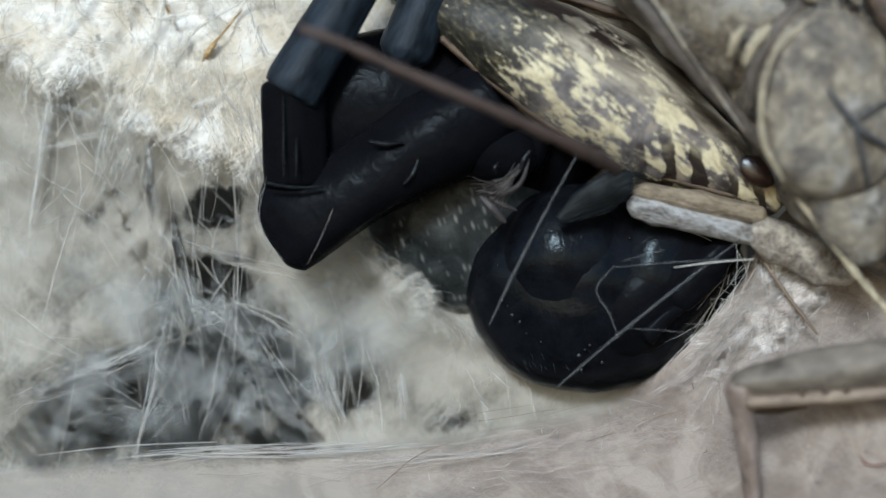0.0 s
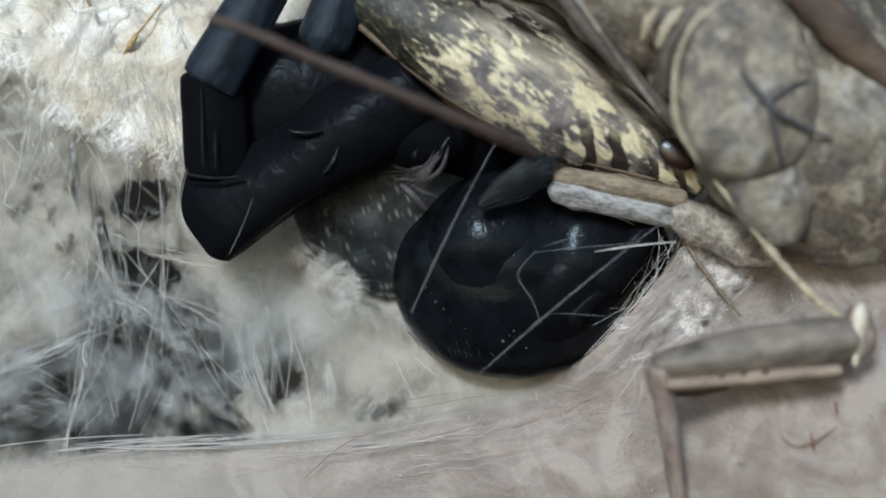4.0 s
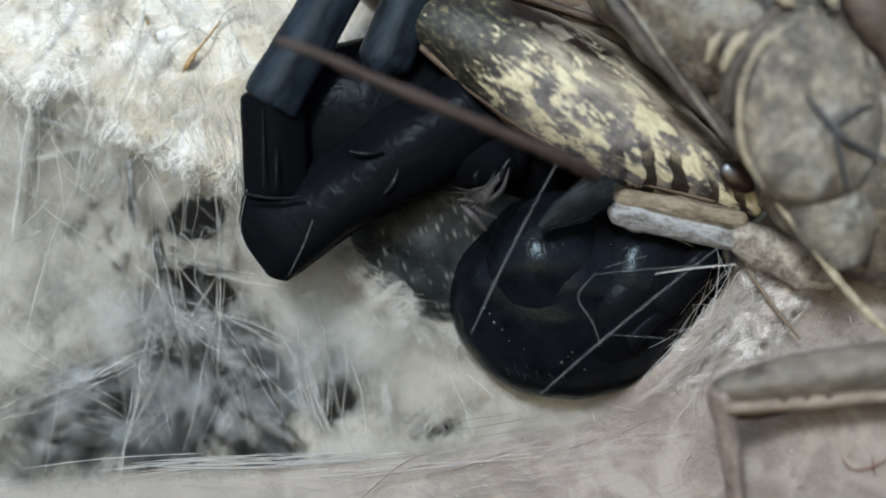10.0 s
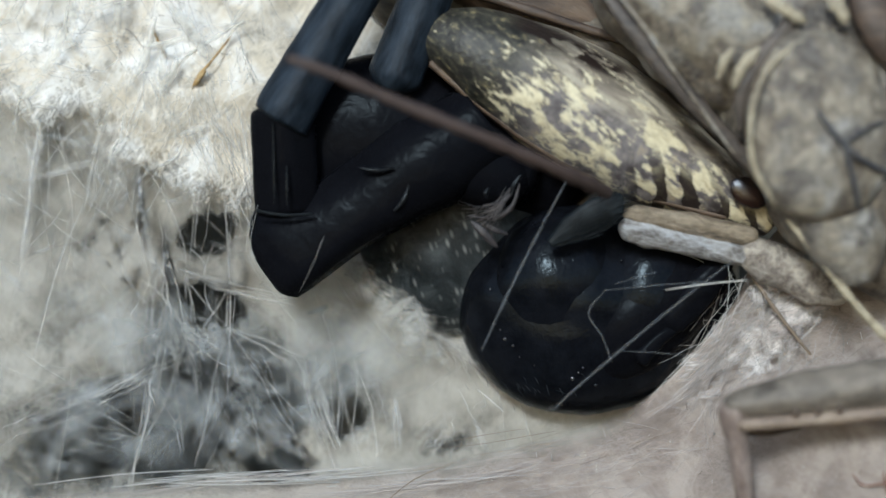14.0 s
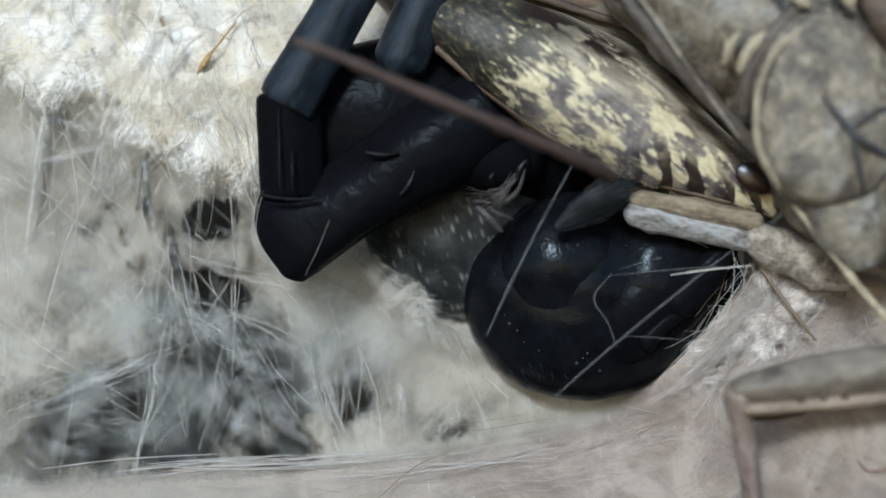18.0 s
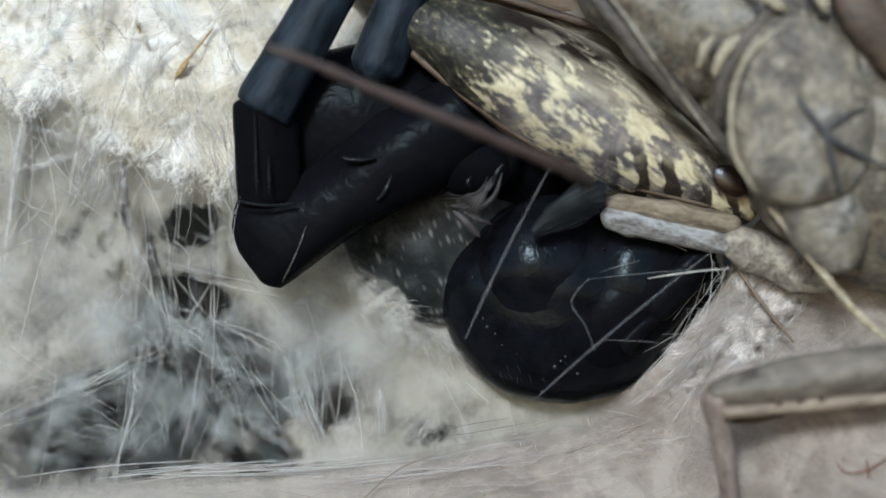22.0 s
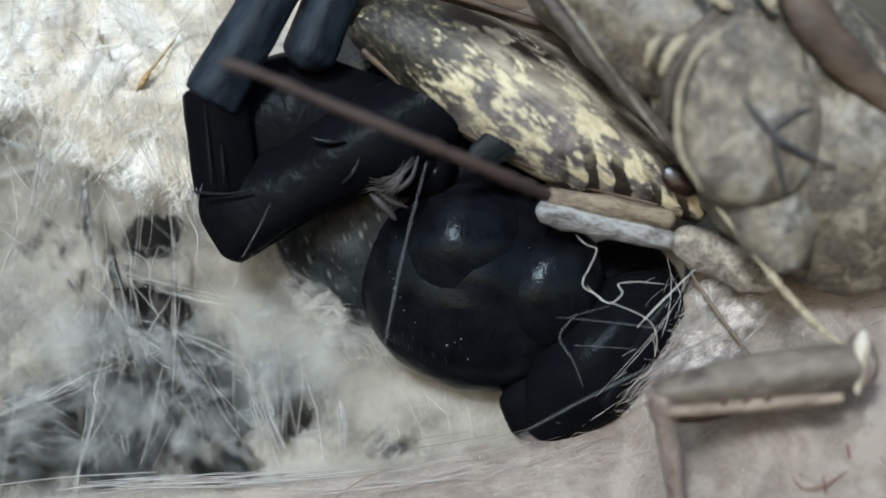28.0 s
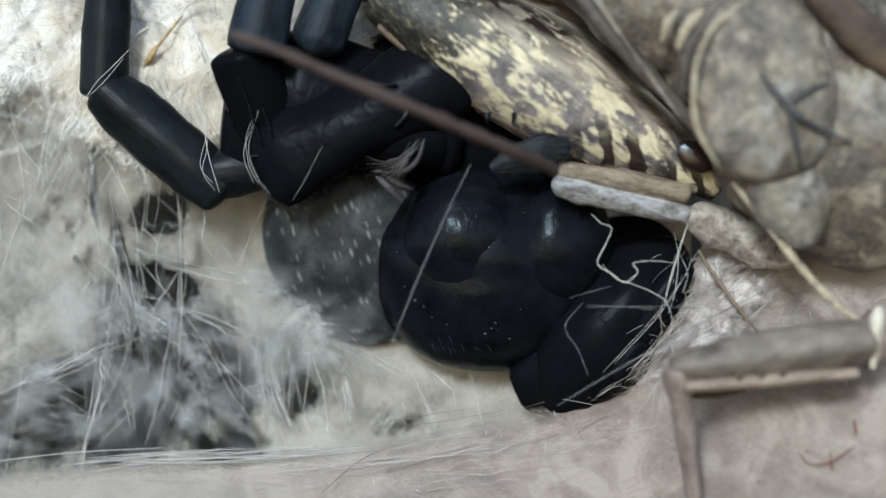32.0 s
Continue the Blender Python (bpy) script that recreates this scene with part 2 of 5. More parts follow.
KNEE = cuticle("glossy red-brown knee", (0.014, 0.007, 0.006), (0.034, 0.017, 0.012), 0.18, 2.0, bump=0.25, spec=0.8, sheen=(0.8, 0.9, 1.0))
STALK = cuticle("red-brown feeler", (0.044, 0.029, 0.025), (0.076, 0.051, 0.043), 0.6, 1.5)
STRAW = mottled("amber straw", (0.20, 0.11, 0.03), (0.38, 0.24, 0.08), (0.55, 0.42, 0.22), 1.5)
WHITE = mottled("cream spur", (0.22, 0.17, 0.11), (0.46, 0.41, 0.32), (0.72, 0.68, 0.58), 1.5, 0.4, 0.5, stretch=(0.4, 1, 1))
EYE = cuticle("shiny dark eye", (0.004, 0.004, 0.006), (0.01, 0.01, 0.014), 0.16, 3.0, bump=0.0, spec=0.9)
RUST = cuticle("rust-red fibre", (0.17, 0.075, 0.055), (0.27, 0.14, 0.10), 0.6, 2.0)
BARK = mottled("dark weathered timber", (0.030, 0.029, 0.021), (0.070, 0.066, 0.049), (0.13, 0.116, 0.086), 0.16, 0.85, 0.8, (1, 1, 0.35))


def filaments(t, v, turn, scale, wide):
    """Thin drawn-out lines in three directions, 1 on a line, 0 beside it."""
    lines = None
    for ang, k, s in ((turn, 0.16, scale), (turn + 47, 0.24, scale * 1.5), (turn - 36, 0.20, scale * 2.1)):
        mp, m2 = t.nodes.new("ShaderNodeMapping"), t.nodes.new("ShaderNodeMapping")
        mp.inputs["Rotation"].default_value, mp.inputs["Location"].default_value = (0, radians(ang), 0), (ang, 0, 3 * s)
        m2.inputs["Scale"].default_value = (k, 0.6, 1)
        t.links.new(v, mp.inputs["Vector"])
        t.links.new(mp.outputs["Vector"], m2.inputs["Vector"])
        n = tex_noise(t, m2.outputs["Vector"], s, 2.0, 0.5, 0.35)
        line = ramp(t, calc(t, "ABSOLUTE", calc(t, "SUBTRACT", n, 0.5)), [(0.0, (1, 1, 1)), (wide * 0.45, (0.45, 0.45, 0.45)), (wide, (0, 0, 0))])
        lines = line if lines is None else calc(t, "MAXIMUM", lines, line)
    return lines


def silk(name, dark, light, scale=1.4, turn=0.0, lit=0.35, hair=0.9, haze=0.7, bump=0.6, net=0.0, smooth=False, weave=0.45, drawn=0.0, fine=2.2, shine=0.5, thread=(0.95, 0.95, 0.94), pits=0.0, grey_end=None):
    """A felt of silk: fibres in two directions over cloudy felt; it lets through where the felt ("thickness" of the sheet) is thin."""
    m, t, b = graph(name)
    t.nodes.remove(b)
    v = mm_coords(t)
    fibre = []
    for ang, fine in ((turn, 4.0), (turn + 58, 3.0), (turn - 35, 6.0)):
        mp = t.nodes.new("ShaderNodeMapping")
        mp.inputs["Rotation"].default_value = (0, radians(ang), 0)
        t.links.new(v, mp.inputs["Vector"])
        m2 = t.nodes.new("ShaderNodeMapping")
        m2.inputs["Scale"].default_value = (0.3, 1, fine)
        t.links.new(mp.outputs["Vector"], m2.inputs["Vector"])
        fibre.append(tex_noise(t, m2.outputs["Vector"], scale, 2.5 if smooth else 6, 0.5 if smooth else 0.6, 0.6))
    cloud = tex_noise(t, v, 0.35 if smooth else 0.5, 2.5 if smooth else 5, 0.5 if smooth else 0.62, 0.8)
    f = calc(t, "MAXIMUM", calc(t, "MAXIMUM", fibre[0], fibre[1]), fibre[2])
    both = calc(t, "ADD", calc(t, "MULTIPLY", f, weave), calc(t, "MULTIPLY", cloud, 1.0 - weave))
    col = ramp(t, both, [(0.38, tuple(k * 0.8 for k in dark)), (0.48, dark), (0.60, light)])
    if grey_end:
        # the sheet turns from one tint into another over a stretch across
        tint, x0, x1 = grey_end
        sep, mr = t.nodes.new("ShaderNodeSeparateXYZ"), t.nodes.new("ShaderNodeMapRange")
        t.links.new(v, sep.inputs[0])
        t.links.new(calc(t, "ADD", sep.outputs["X"], calc(t, "MULTIPLY", cloud, 4.0)), mr.inputs["Value"])
        mr.inputs["From Min"].default_value, mr.inputs["From Max"].default_value = x0 + 2, x1 + 2
        mr.inputs["To Min"].default_value, mr.inputs["To Max"].default_value = 0.75, 0.0
        col = blend(t, mr.outputs["Result"], col, tint)
    patchy = calc(t, "MULTIPLY", filaments(t, v, turn + 10, fine, 0.05), ramp(t, tex_noise(t, v, 0.8, 3, 0.5), [(0.38, (0.15, 0.15, 0.15)), (0.62, (1, 1, 1))]))
    col = blend(t, calc(t, "MULTIPLY", patchy, shine), col, thread)
    both = calc(t, "ADD", both, calc(t, "MULTIPLY", patchy, 0.25))
    if pits:
        # small gaps in the felt, grey, and streaks stained by plant juice
        col = blend(t, calc(t, "MULTIPLY", ramp(t, tex_noise(t, v, 1.7, 7, 0.68, 0.5), [(0.36, (1, 1, 1)), (0.46, (0, 0, 0))]), pits), col, (0.20, 0.185, 0.155))
        col = blend(t, calc(t, "MULTIPLY", ramp(t, tex_noise(t, v, 0.45, 5, 0.6, 0.8), [(0.52, (0, 0, 0)), (0.68, (1, 1, 1))]), pits), col, (0.50, 0.40, 0.25))
    dif, tra, thin = t.nodes.new("ShaderNodeBsdfDiffuse"), t.nodes.new("ShaderNodeBsdfTranslucent"), t.nodes.new("ShaderNodeBsdfTransparent")
    bp = t.nodes.new("ShaderNodeBump")
    bp.inputs["Strength"].default_value, bp.inputs["Distance"].default_value = bump, 0.00006
    t.links.new(both, bp.inputs["Height"])
    for n in (dif, tra):
        t.links.new(col, n.inputs["Color"])
        t.links.new(bp.outputs["Normal"], n.inputs["Normal"])
    mix = t.nodes.new("ShaderNodeMixShader")
    mix.inputs[0].default_value = lit
    t.links.new(dif.outputs[0], mix.inputs[1])
    t.links.new(tra.outputs[0], mix.inputs[2])
    felt = t.nodes.new("ShaderNodeAttribute")
    felt.attribute_name = "thickness"
    dens = calc(t, "ADD", felt.outputs["Fac"], calc(t, "ADD", calc(t, "MULTIPLY", calc(t, "SUBTRACT", f, 0.58), hair), calc(t, "MULTIPLY", calc(t, "SUBTRACT", cloud, 0.5), haze)))
    dens = calc(t, "ADD", dens, calc(t, "MULTIPLY", patchy, drawn))
    if net:
        # threads that meet and part again, round open cells
        wob = t.nodes.new("ShaderNodeTexNoise")
        wob.inputs["Scale"].default_value, wob.inputs["Detail"].default_value = 1.1, 4.0
        t.links.new(v, wob.inputs["Vector"])
        add = t.nodes.new("ShaderNodeMix")
        add.data_type, add.blend_type = "RGBA", "LINEAR_LIGHT"
        add.inputs[0].default_value = 0.45
        t.links.new(v, add.inputs[6])
        t.links.new(wob.outputs["Color"], add.inputs[7])
        for size, wide in ((0.45, 0.04), (0.95, 0.04)):
            cell = t.nodes.new("ShaderNodeTexVoronoi")
            cell.feature = "DISTANCE_TO_EDGE"
            cell.inputs["Scale"].default_value = size
            t.links.new(add.outputs[2], cell.inputs["Vector"])
            dens = calc(t, "ADD", dens, calc(t, "MULTIPLY", ramp(t, cell.outputs["Distance"], [(0.0, (1, 1, 1)), (wide * 0.45, (0.35, 0.35, 0.35)), (wide * 2.2, (0, 0, 0))]), net))
    out = t.nodes.new("ShaderNodeMixShader")
    t.links.new(ramp(t, dens, [(0.18, (0, 0, 0)), (0.8, (1, 1, 1))]), out.inputs[0])
    t.links.new(thin.outputs[0], out.inputs[1])
    t.links.new(mix.outputs[0], out.inputs[2])
    t.links.new(out.outputs[0], t.nodes["Material Output"].inputs["Surface"])
    return m


SILKWHITE = silk("dense white silk", (0.70, 0.635, 0.52), (0.97, 0.95, 0.90), 1.9, 60, 0.18, 1.2, 1.2, 1.2, weave=0.35, drawn=0.3, fine=1.8, shine=0.48, thread=(0.97, 0.96, 0.92), pits=0.42)
SILKGREY = silk("grey-beige silk felt", (0.44, 0.418, 0.365), (0.56, 0.538, 0.482), 1.0, 75, 0.4, 0.6, 0.6, 0.25, weave=0.3, drawn=0.12, fine=1.3, shine=0.34, thread=(0.84, 0.82, 0.78))
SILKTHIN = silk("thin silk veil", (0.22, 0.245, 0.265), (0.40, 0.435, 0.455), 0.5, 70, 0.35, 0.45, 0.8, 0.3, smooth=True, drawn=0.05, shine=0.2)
SILKNET = silk("netted silk veil", (0.46, 0.48, 0.49), (0.70, 0.72, 0.73), 0.6, 50, 0.35, 0.7, 0.6, 0.4, 0.16, True, drawn=0.06, fine=0.8, shine=0.3)
SILKPINK = silk("beige silk sheet", (0.315, 0.265, 0.236), (0.455, 0.396, 0.356), 1.2, -22, 0.3, 0.2, 0.2, 0.5, weave=0.2, drawn=0.1, fine=1.1, shine=0.25, thread=(0.62, 0.55, 0.50), grey_end=((0.43, 0.405, 0.365), -8.0, 3.0))
SILKFLUFF = silk("white fluffy silk", (0.46, 0.40, 0.37), (0.88, 0.83, 0.80), 1.4, 40, 0.2, 0.9, 1.5, 0.5, drawn=0.1, fine=1.2, shine=0.45)
SILKWISP = silk("wisps of silk", (0.54, 0.56, 0.57), (0.78, 0.80, 0.81), 0.7, 20, 0.35, 0.5, 0.35, 0.4, smooth=True, drawn=0.04, fine=1.0, shine=0.2)
SILKHAZE = silk("hazy silk veil", (0.40, 0.425, 0.43), (0.58, 0.605, 0.61), 0.5, 55, 0.35, 0.35, 0.30, 0.1, smooth=True, shine=0.0)
SILKFELT = silk("white felted edge", (0.50, 0.485, 0.43), (0.76, 0.745, 0.69), 1.1, 40, 0.35, 0.8, 1.3, 0.4, drawn=0.0, fine=1.2, shine=0.2)


def thread_stuff(name, c1, c2, rough=0.35, clear=0.0):
    m, t, b = graph(name)
    geo = t.nodes.new("ShaderNodeNewGeometry")
    t.links.new(ramp(t, geo.outputs["Random Per Island"], [(0.0, c1), (1.0, c2)]), b.inputs["Base Color"])
    b.inputs["Roughness"].default_value = rough
    b.inputs["Specular IOR Level"].default_value = 0.6
    b.inputs["Alpha"].default_value = 1.0 - clear
    b.inputs["Transmission Weight"].default_value = 0.0
    return m


THREAD = thread_stuff("white silk thread", (0.55, 0.53, 0.48), (0.88, 0.87, 0.84), clear=0.2)
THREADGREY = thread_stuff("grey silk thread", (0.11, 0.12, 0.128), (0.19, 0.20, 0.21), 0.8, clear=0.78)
THREADFINE = thread_stuff("fine silk fibre", (0.50, 0.49, 0.46), (0.82, 0.81, 0.79), clear=0.5)
THREADSOFT = thread_stuff("soft faint silk fibre", (0.70, 0.68, 0.63), (0.95, 0.93, 0.89), 0.8, clear=0.68)
THREADPINK = thread_stuff("beige silk fibre", (0.48, 0.42, 0.385), (0.72, 0.67, 0.63), clear=0.5)
THREADBROWN = thread_stuff("brown fibre", (0.10, 0.075, 0.06), (0.24, 0.18, 0.12), 0.6)


# ---- mesh tools ----
def mesh_of(name, verts, faces, material, smooth=True):
    me = bpy.data.meshes.new(name)
    me.from_pydata([tuple(v) for v in verts], [], faces)
    me.materials.append(material)
    me.polygons.foreach_set("use_smooth", [smooth] * len(me.polygons))
    me.update()
    return me


def thing(name, at, label, category, group="", kind=""):
    ob = new(name)
    ob.empty_display_size = 0.001
    ob.matrix_basis = Matrix.Translation(at)
    return tagged(ob, label, category, group, kind)


def part(name, data, parent, m, label=""):
    """One mesh under a thing (or a part); m is its place in the world before the thing moves."""
    ob = new(name, data)
    ob.parent = parent
    root, up = Matrix(), parent
    while up:
        root = up.matrix_basis @ root
        up = up.parent
    ob.matrix_basis = root.inverted() @ m
    return tagged(ob, label)


def rough_up(p, size, amount, seed=0.0):
    """A small push by smooth noise."""
    return amount * noise.noise((p[0] / size + seed, p[1] / size, p[2] / size))


def bar(length, profile, d=0.0, n=20, rings=26, ridges=0, ridge=0.0, bump=0.0, bend=0.0, seed=0.0, cap=0.7):
    """A limb along local x. profile: rows of place (0 to 1), half-width across the view, half-width in depth
    and, where it is not even, half-width on the lower side, all in plan units."""
    g = grow(d)
    xs, ws, ds, ls = zip(*[(*row, row[1])[:4] for row in profile])
    verts, faces = [], []
    steps = sorted({0.0, 0.006, 0.02, 0.05, 0.95, 0.98, 0.994, 1.0, *[i / rings for i in range(rings + 1)]})
    for s in steps:
        w, k, low = np.interp(s, xs, ws), np.interp(s, xs, ds), np.interp(s, xs, ls)
        e = min(s, 1 - s) * length
        end = max(math.sqrt(max(0.0, 1 - (1 - min(1.0, e / (cap * w))) ** 2)), 0.03)
        for i in range(n):
            a = 2 * math.pi * i / n
            r = 1 + ridge * math.cos(ridges * a) if ridges else 1
            p = Vector((s * length, math.sin(a) * k * end * r, math.cos(a) * (w if math.cos(a) > 0 else low) * end * r + bend * math.sin(math.pi * s)))
            if bump:
                f = 1 + rough_up(p, 60, bump, seed) + rough_up(p, 22, bump * 0.4, seed)
                p.y, p.z = p.y * f, p.z * f
            verts.append(p * g)
    m = len(steps)
    for j in range(m - 1):
        for i in range(n):
            faces.append((j * n + i, j * n + (i + 1) % n, (j + 1) * n + (i + 1) % n, (j + 1) * n + i))
    faces.append(tuple(range(n))[::-1])
    faces.append(tuple((m - 1) * n + i for i in range(n)))
    return verts, faces


def lump(rx, ry, rz, d=0.0, bump=0.04, size=80.0, seed=0.0, nu=40, nv=26, shape=None):
    """A rounded body; shape(x, y, z) may push each point, in plan units."""
    g = grow(d)
    verts, faces = [], []
    for j in range(nv + 1):
        th = math.pi * j / nv
        for i in range(nu):
            ph = 2 * math.pi * i / nu
            n0 = Vector((math.sin(th) * math.cos(ph), math.sin(th) * math.sin(ph), math.cos(th)))
            p = Vector((n0.x * rx, n0.y * ry, n0.z * rz))
            p *= 1 + rough_up(p, size, bump, seed) + rough_up(p, size / 3, bump * 0.3, seed)
            if shape:
                p = Vector(shape(p.x, p.y, p.z))
            verts.append(p * g)
    for j in range(nv):
        for i in range(nu):
            faces.append((j * nu + i, (j + 1) * nu + i, (j + 1) * nu + (i + 1) % nu, j * nu + (i + 1) % nu))
    return verts, faces


def spline(points, n):
    """Points on a smooth line through the given ones."""
    pts = [Vector(p) for p in points]
    ext = [2 * pts[0] - pts[1]] + pts + [2 * pts[-1] - pts[-2]]
    out = []
    for k in range(n + 1):
        s = k / n * (len(pts) - 1)
        i = min(int(s), len(pts) - 2)
        f = s - i
        a, b, c, e = ext[i:i + 4]
        out.append(0.5 * ((2 * b) + (c - a) * f + (2 * a - 5 * b + 4 * c - e) * f * f + (3 * b - a - 3 * c + e) * f ** 3))
    return out


def thread_mesh(verts, faces, pts, r, sides=3, taper=0.5, flat=1.0):
    """Adds a thin thread along pts, r in metres."""
    base, m = len(verts), len(pts)
    for k, p in enumerate(pts):
        t = (pts[min(k + 1, m - 1)] - pts[max(k - 1, 0)]).normalized()
        a = t.cross(Vector((0, 1, 0)))
        a = a.normalized() if a.length > 1e-6 else Vector((1, 0, 0))
        b = a.cross(t)
        rr = r * (1 - (1 - taper) * abs(2 * k / (m - 1) - 1) ** 3) * (1 + 0.35 * noise.noise((p.x * 9000, p.z * 9000, r * 1e6)))
        for i in range(sides):
            w = 2 * math.pi * i / sides
            verts.append(p + a * (math.cos(w) * rr) + b * (math.sin(w) * rr * flat))
    for k in range(m - 1):
        for i in range(sides):
            j = (i + 1) % sides
            faces.append((base + k * sides + i, base + k * sides + j, base + (k + 1) * sides + j, base + (k + 1) * sides + i))


def along(u0, v0, u1, v1, d, d1=None):
    """The pose of a limb that starts at the first place and points to the second."""
    a, b = P(u0, v0, d), P(u1, v1, d if d1 is None else d1)
    e = b - a
    flat = math.hypot(e.x, e.z)
    return Matrix.Translation(a) @ Euler((0, -math.atan2(e.z, e.x), 0)).to_matrix().to_4x4() @ Euler((0, 0, math.atan2(e.y, flat))).to_matrix().to_4x4()


def spot(u, v, d, turn=0.0):
    """A place on the plan, turned clockwise in the view."""
    return Matrix.Translation(P(u, v, d)) @ Euler((0, radians(turn), 0)).to_matrix().to_4x4()


rng = random.Random(7)

# ---- the setting: a dark timber crevice behind the web ----
verts, faces = [], []
for j in range(61):
    for i in range(81):
        x, z = -0.16 + 0.32 * i / 80, -0.12 + 0.24 * j / 60
        y = 0.0125 + 0.0012 * noise.noise((x * 160, 0, z * 30)) + 0.0006 * noise.noise((x * 600, 3, z * 120))
        verts.append((x, y, z))
for j in range(60):
    for i in range(80):
        faces.append((j * 81 + i, j * 81 + i + 1, (j + 1) * 81 + i + 1, (j + 1) * 81 + i))
wall = new("wall_back", mesh_of("wall_back", verts, faces, BARK))
tagged(wall, "dark weathered timber wall behind the spider web", "wall", kind="structure")
sol = wall.modifiers.new("thick", "SOLIDIFY")
sol.thickness, sol.offset = 0.012, -1.0

# ---- silk sheets of the web, in layers ----
THIN_SPOTS = ((560, 640, 60, 30, 0.30), (640, 700, 50, 40, 0.25), (100, 560, 60, 60, 0.25), (90, 250, 40, 60, 0.25), (170, 300, 60, 40, 0.25))
HOLES = ((350, 425, 62, 46, 0.45), (335, 560, 75, 56, 0.55), (285, 640, 40, 62, 0.6), (420, 645, 60, 48, 1.0), (485, 730, 60, 40, 1.1), (606, 748, 24, 46, 1.0), (150, 790, 125, 70, 0.85),
         (300, 790, 60, 66, 0.9), (470, 832, 60, 30, 1.0), (775, 788, 44, 16, 0.7), (10, 860, 70, 46, 0.3), (400, 720, 46, 46, 0.8), (235, 722, 70, 40, 0.8), (150, 440, 12, 20, 0.5), (330, 715, 46, 60, 0.85))
HOLES = HOLES + THIN_SPOTS


def gaps(u, v):
    """1 inside the two open gaps that show the timber, 0 outside, with a torn edge."""
    wu = u + 26 * noise.noise((u / 38, v / 38, 31)) + 10 * noise.noise((u / 12, v / 12, 33))
    wv = v + 26 * noise.noise((u / 38, v / 38, 37)) + 10 * noise.noise((u / 12, v / 12, 39))
    g = 0.0
    for hu, hv, ru, rv, lean in ((364, 420, 38, 27, -0.2), (362, 543, 40, 25, 0.35)):
        q = ((wu - hu) / ru) ** 2 + ((wv - hv - lean * (wu - hu)) / rv) ** 2
        g = max(g, 1 / (1 + math.exp(min(50.0, 2.2 * (q - 1.0)))))
    return g


def cover(u, v):
    """How thick the silk lies at a place of the plan, 0 to 1 and over."""
    c = 0.86
    wu = u + 34 * noise.noise((u / 48, v / 48, 21)) + 12 * noise.noise((u / 15, v / 15, 23))
    wv = v + 34 * noise.noise((u / 48, v / 48, 25)) + 12 * noise.noise((u / 15, v / 15, 27))
    for hu, hv, ru, rv, deep in HOLES:
        q = ((wu - hu) / ru) ** 2 + ((wv - hv) / rv) ** 2
        c -= deep * math.exp(-0.8 * q)
    c -= 0.14 * math.exp(-((u - 250) / 260) ** 2 - ((v - 720) / 160) ** 2)
    # a pale band of felt between the upper gaps and along the spider
    c += 0.42 * math.exp(-((v - 492 - 0.22 * (u - 330)) / 16) ** 2) * math.exp(-((u - 420) / 130) ** 2)
    c += 0.30 * math.exp(-((v - 560 - 0.45 * (u - 640)) / 60) ** 2) * (1 / (1 + math.exp((470 - u) / 30)))
    return c - 2.0 * gaps(u, v)


def web_layer(name, material, depth, thick, seed, label, u0=-330, v0=-330, u1=1060, v1=1200, step=10, waves=1.0):
    """One sheet of the web: depth(u, v) in millimetres, thick(u, v) the felt."""
    verts, faces, felt = [], [], []
    nu, nv = int((u1 - u0) / step), int((v1 - v0) / step)
    for j in range(nv + 1):
        for i in range(nu + 1):
            u, v = u0 + i * step, v0 + j * step
            dd = depth(u, v) + waves * (0.55 * noise.noise((u / 170, v / 170, seed)) + 0.22 * noise.noise((u / 50, v / 50, seed + 5)) + 0.06 * noise.noise((u / 17, v / 17, seed + 7)))
            verts.append(P(u, v, dd))
            felt.append(thick(u, v))
    for j in range(nv):
        for i in range(nu):
            a = j * (nu + 1) + i
            if max(felt[a], felt[a + 1], felt[a + nu + 1], felt[a + nu + 2]) > -0.5:
                faces.append((a, a + nu + 1, a + nu + 2, a + 1))
    me = mesh_of(name, verts, faces, material)
    me.attributes.new("thickness", "FLOAT", "POINT").data.foreach_set("value", felt)
    return tagged(new(name, me), label, "spider web", kind="stuff")


def bowl(u, v):
    return 1.0 * math.exp(-((u - 350) ** 2 + (v - 640) ** 2) / 230 ** 2)


def lean_back(u, v):
    """The white felt above leans back towards its top."""
    return 0.3 + 0.0050 * max(0.0, 215 - v)


def white_felt(u, v):
    e = 215 + 45 * noise.noise((u / 90, 1, 0)) + 0.25 * (u - 200)
    c = 1.0 / (1 + math.exp((v - min(e, 300)) / 30)) * 1.15 - 0.15
    c += 0.95 * math.exp(-((u - 395) / 60) ** 2 - ((v - 255) / 110) ** 2)
    c += 0.95 * math.exp(-((u - 315) / 115) ** 2 - ((v - 235) / 75) ** 2)
    for hu, hv, r in ((215, 128, 16), (262, 72, 26), (330, 60, 14), (175, 40, 16), (105, 52, 18), (150, 130, 10), (285, 110, 12)):
        c -= 0.6 * math.exp(-((u - hu) ** 2 + (v - hv) ** 2) / r ** 2)
    return c - 2.0 / (1 + math.exp((760 - u) / 20))


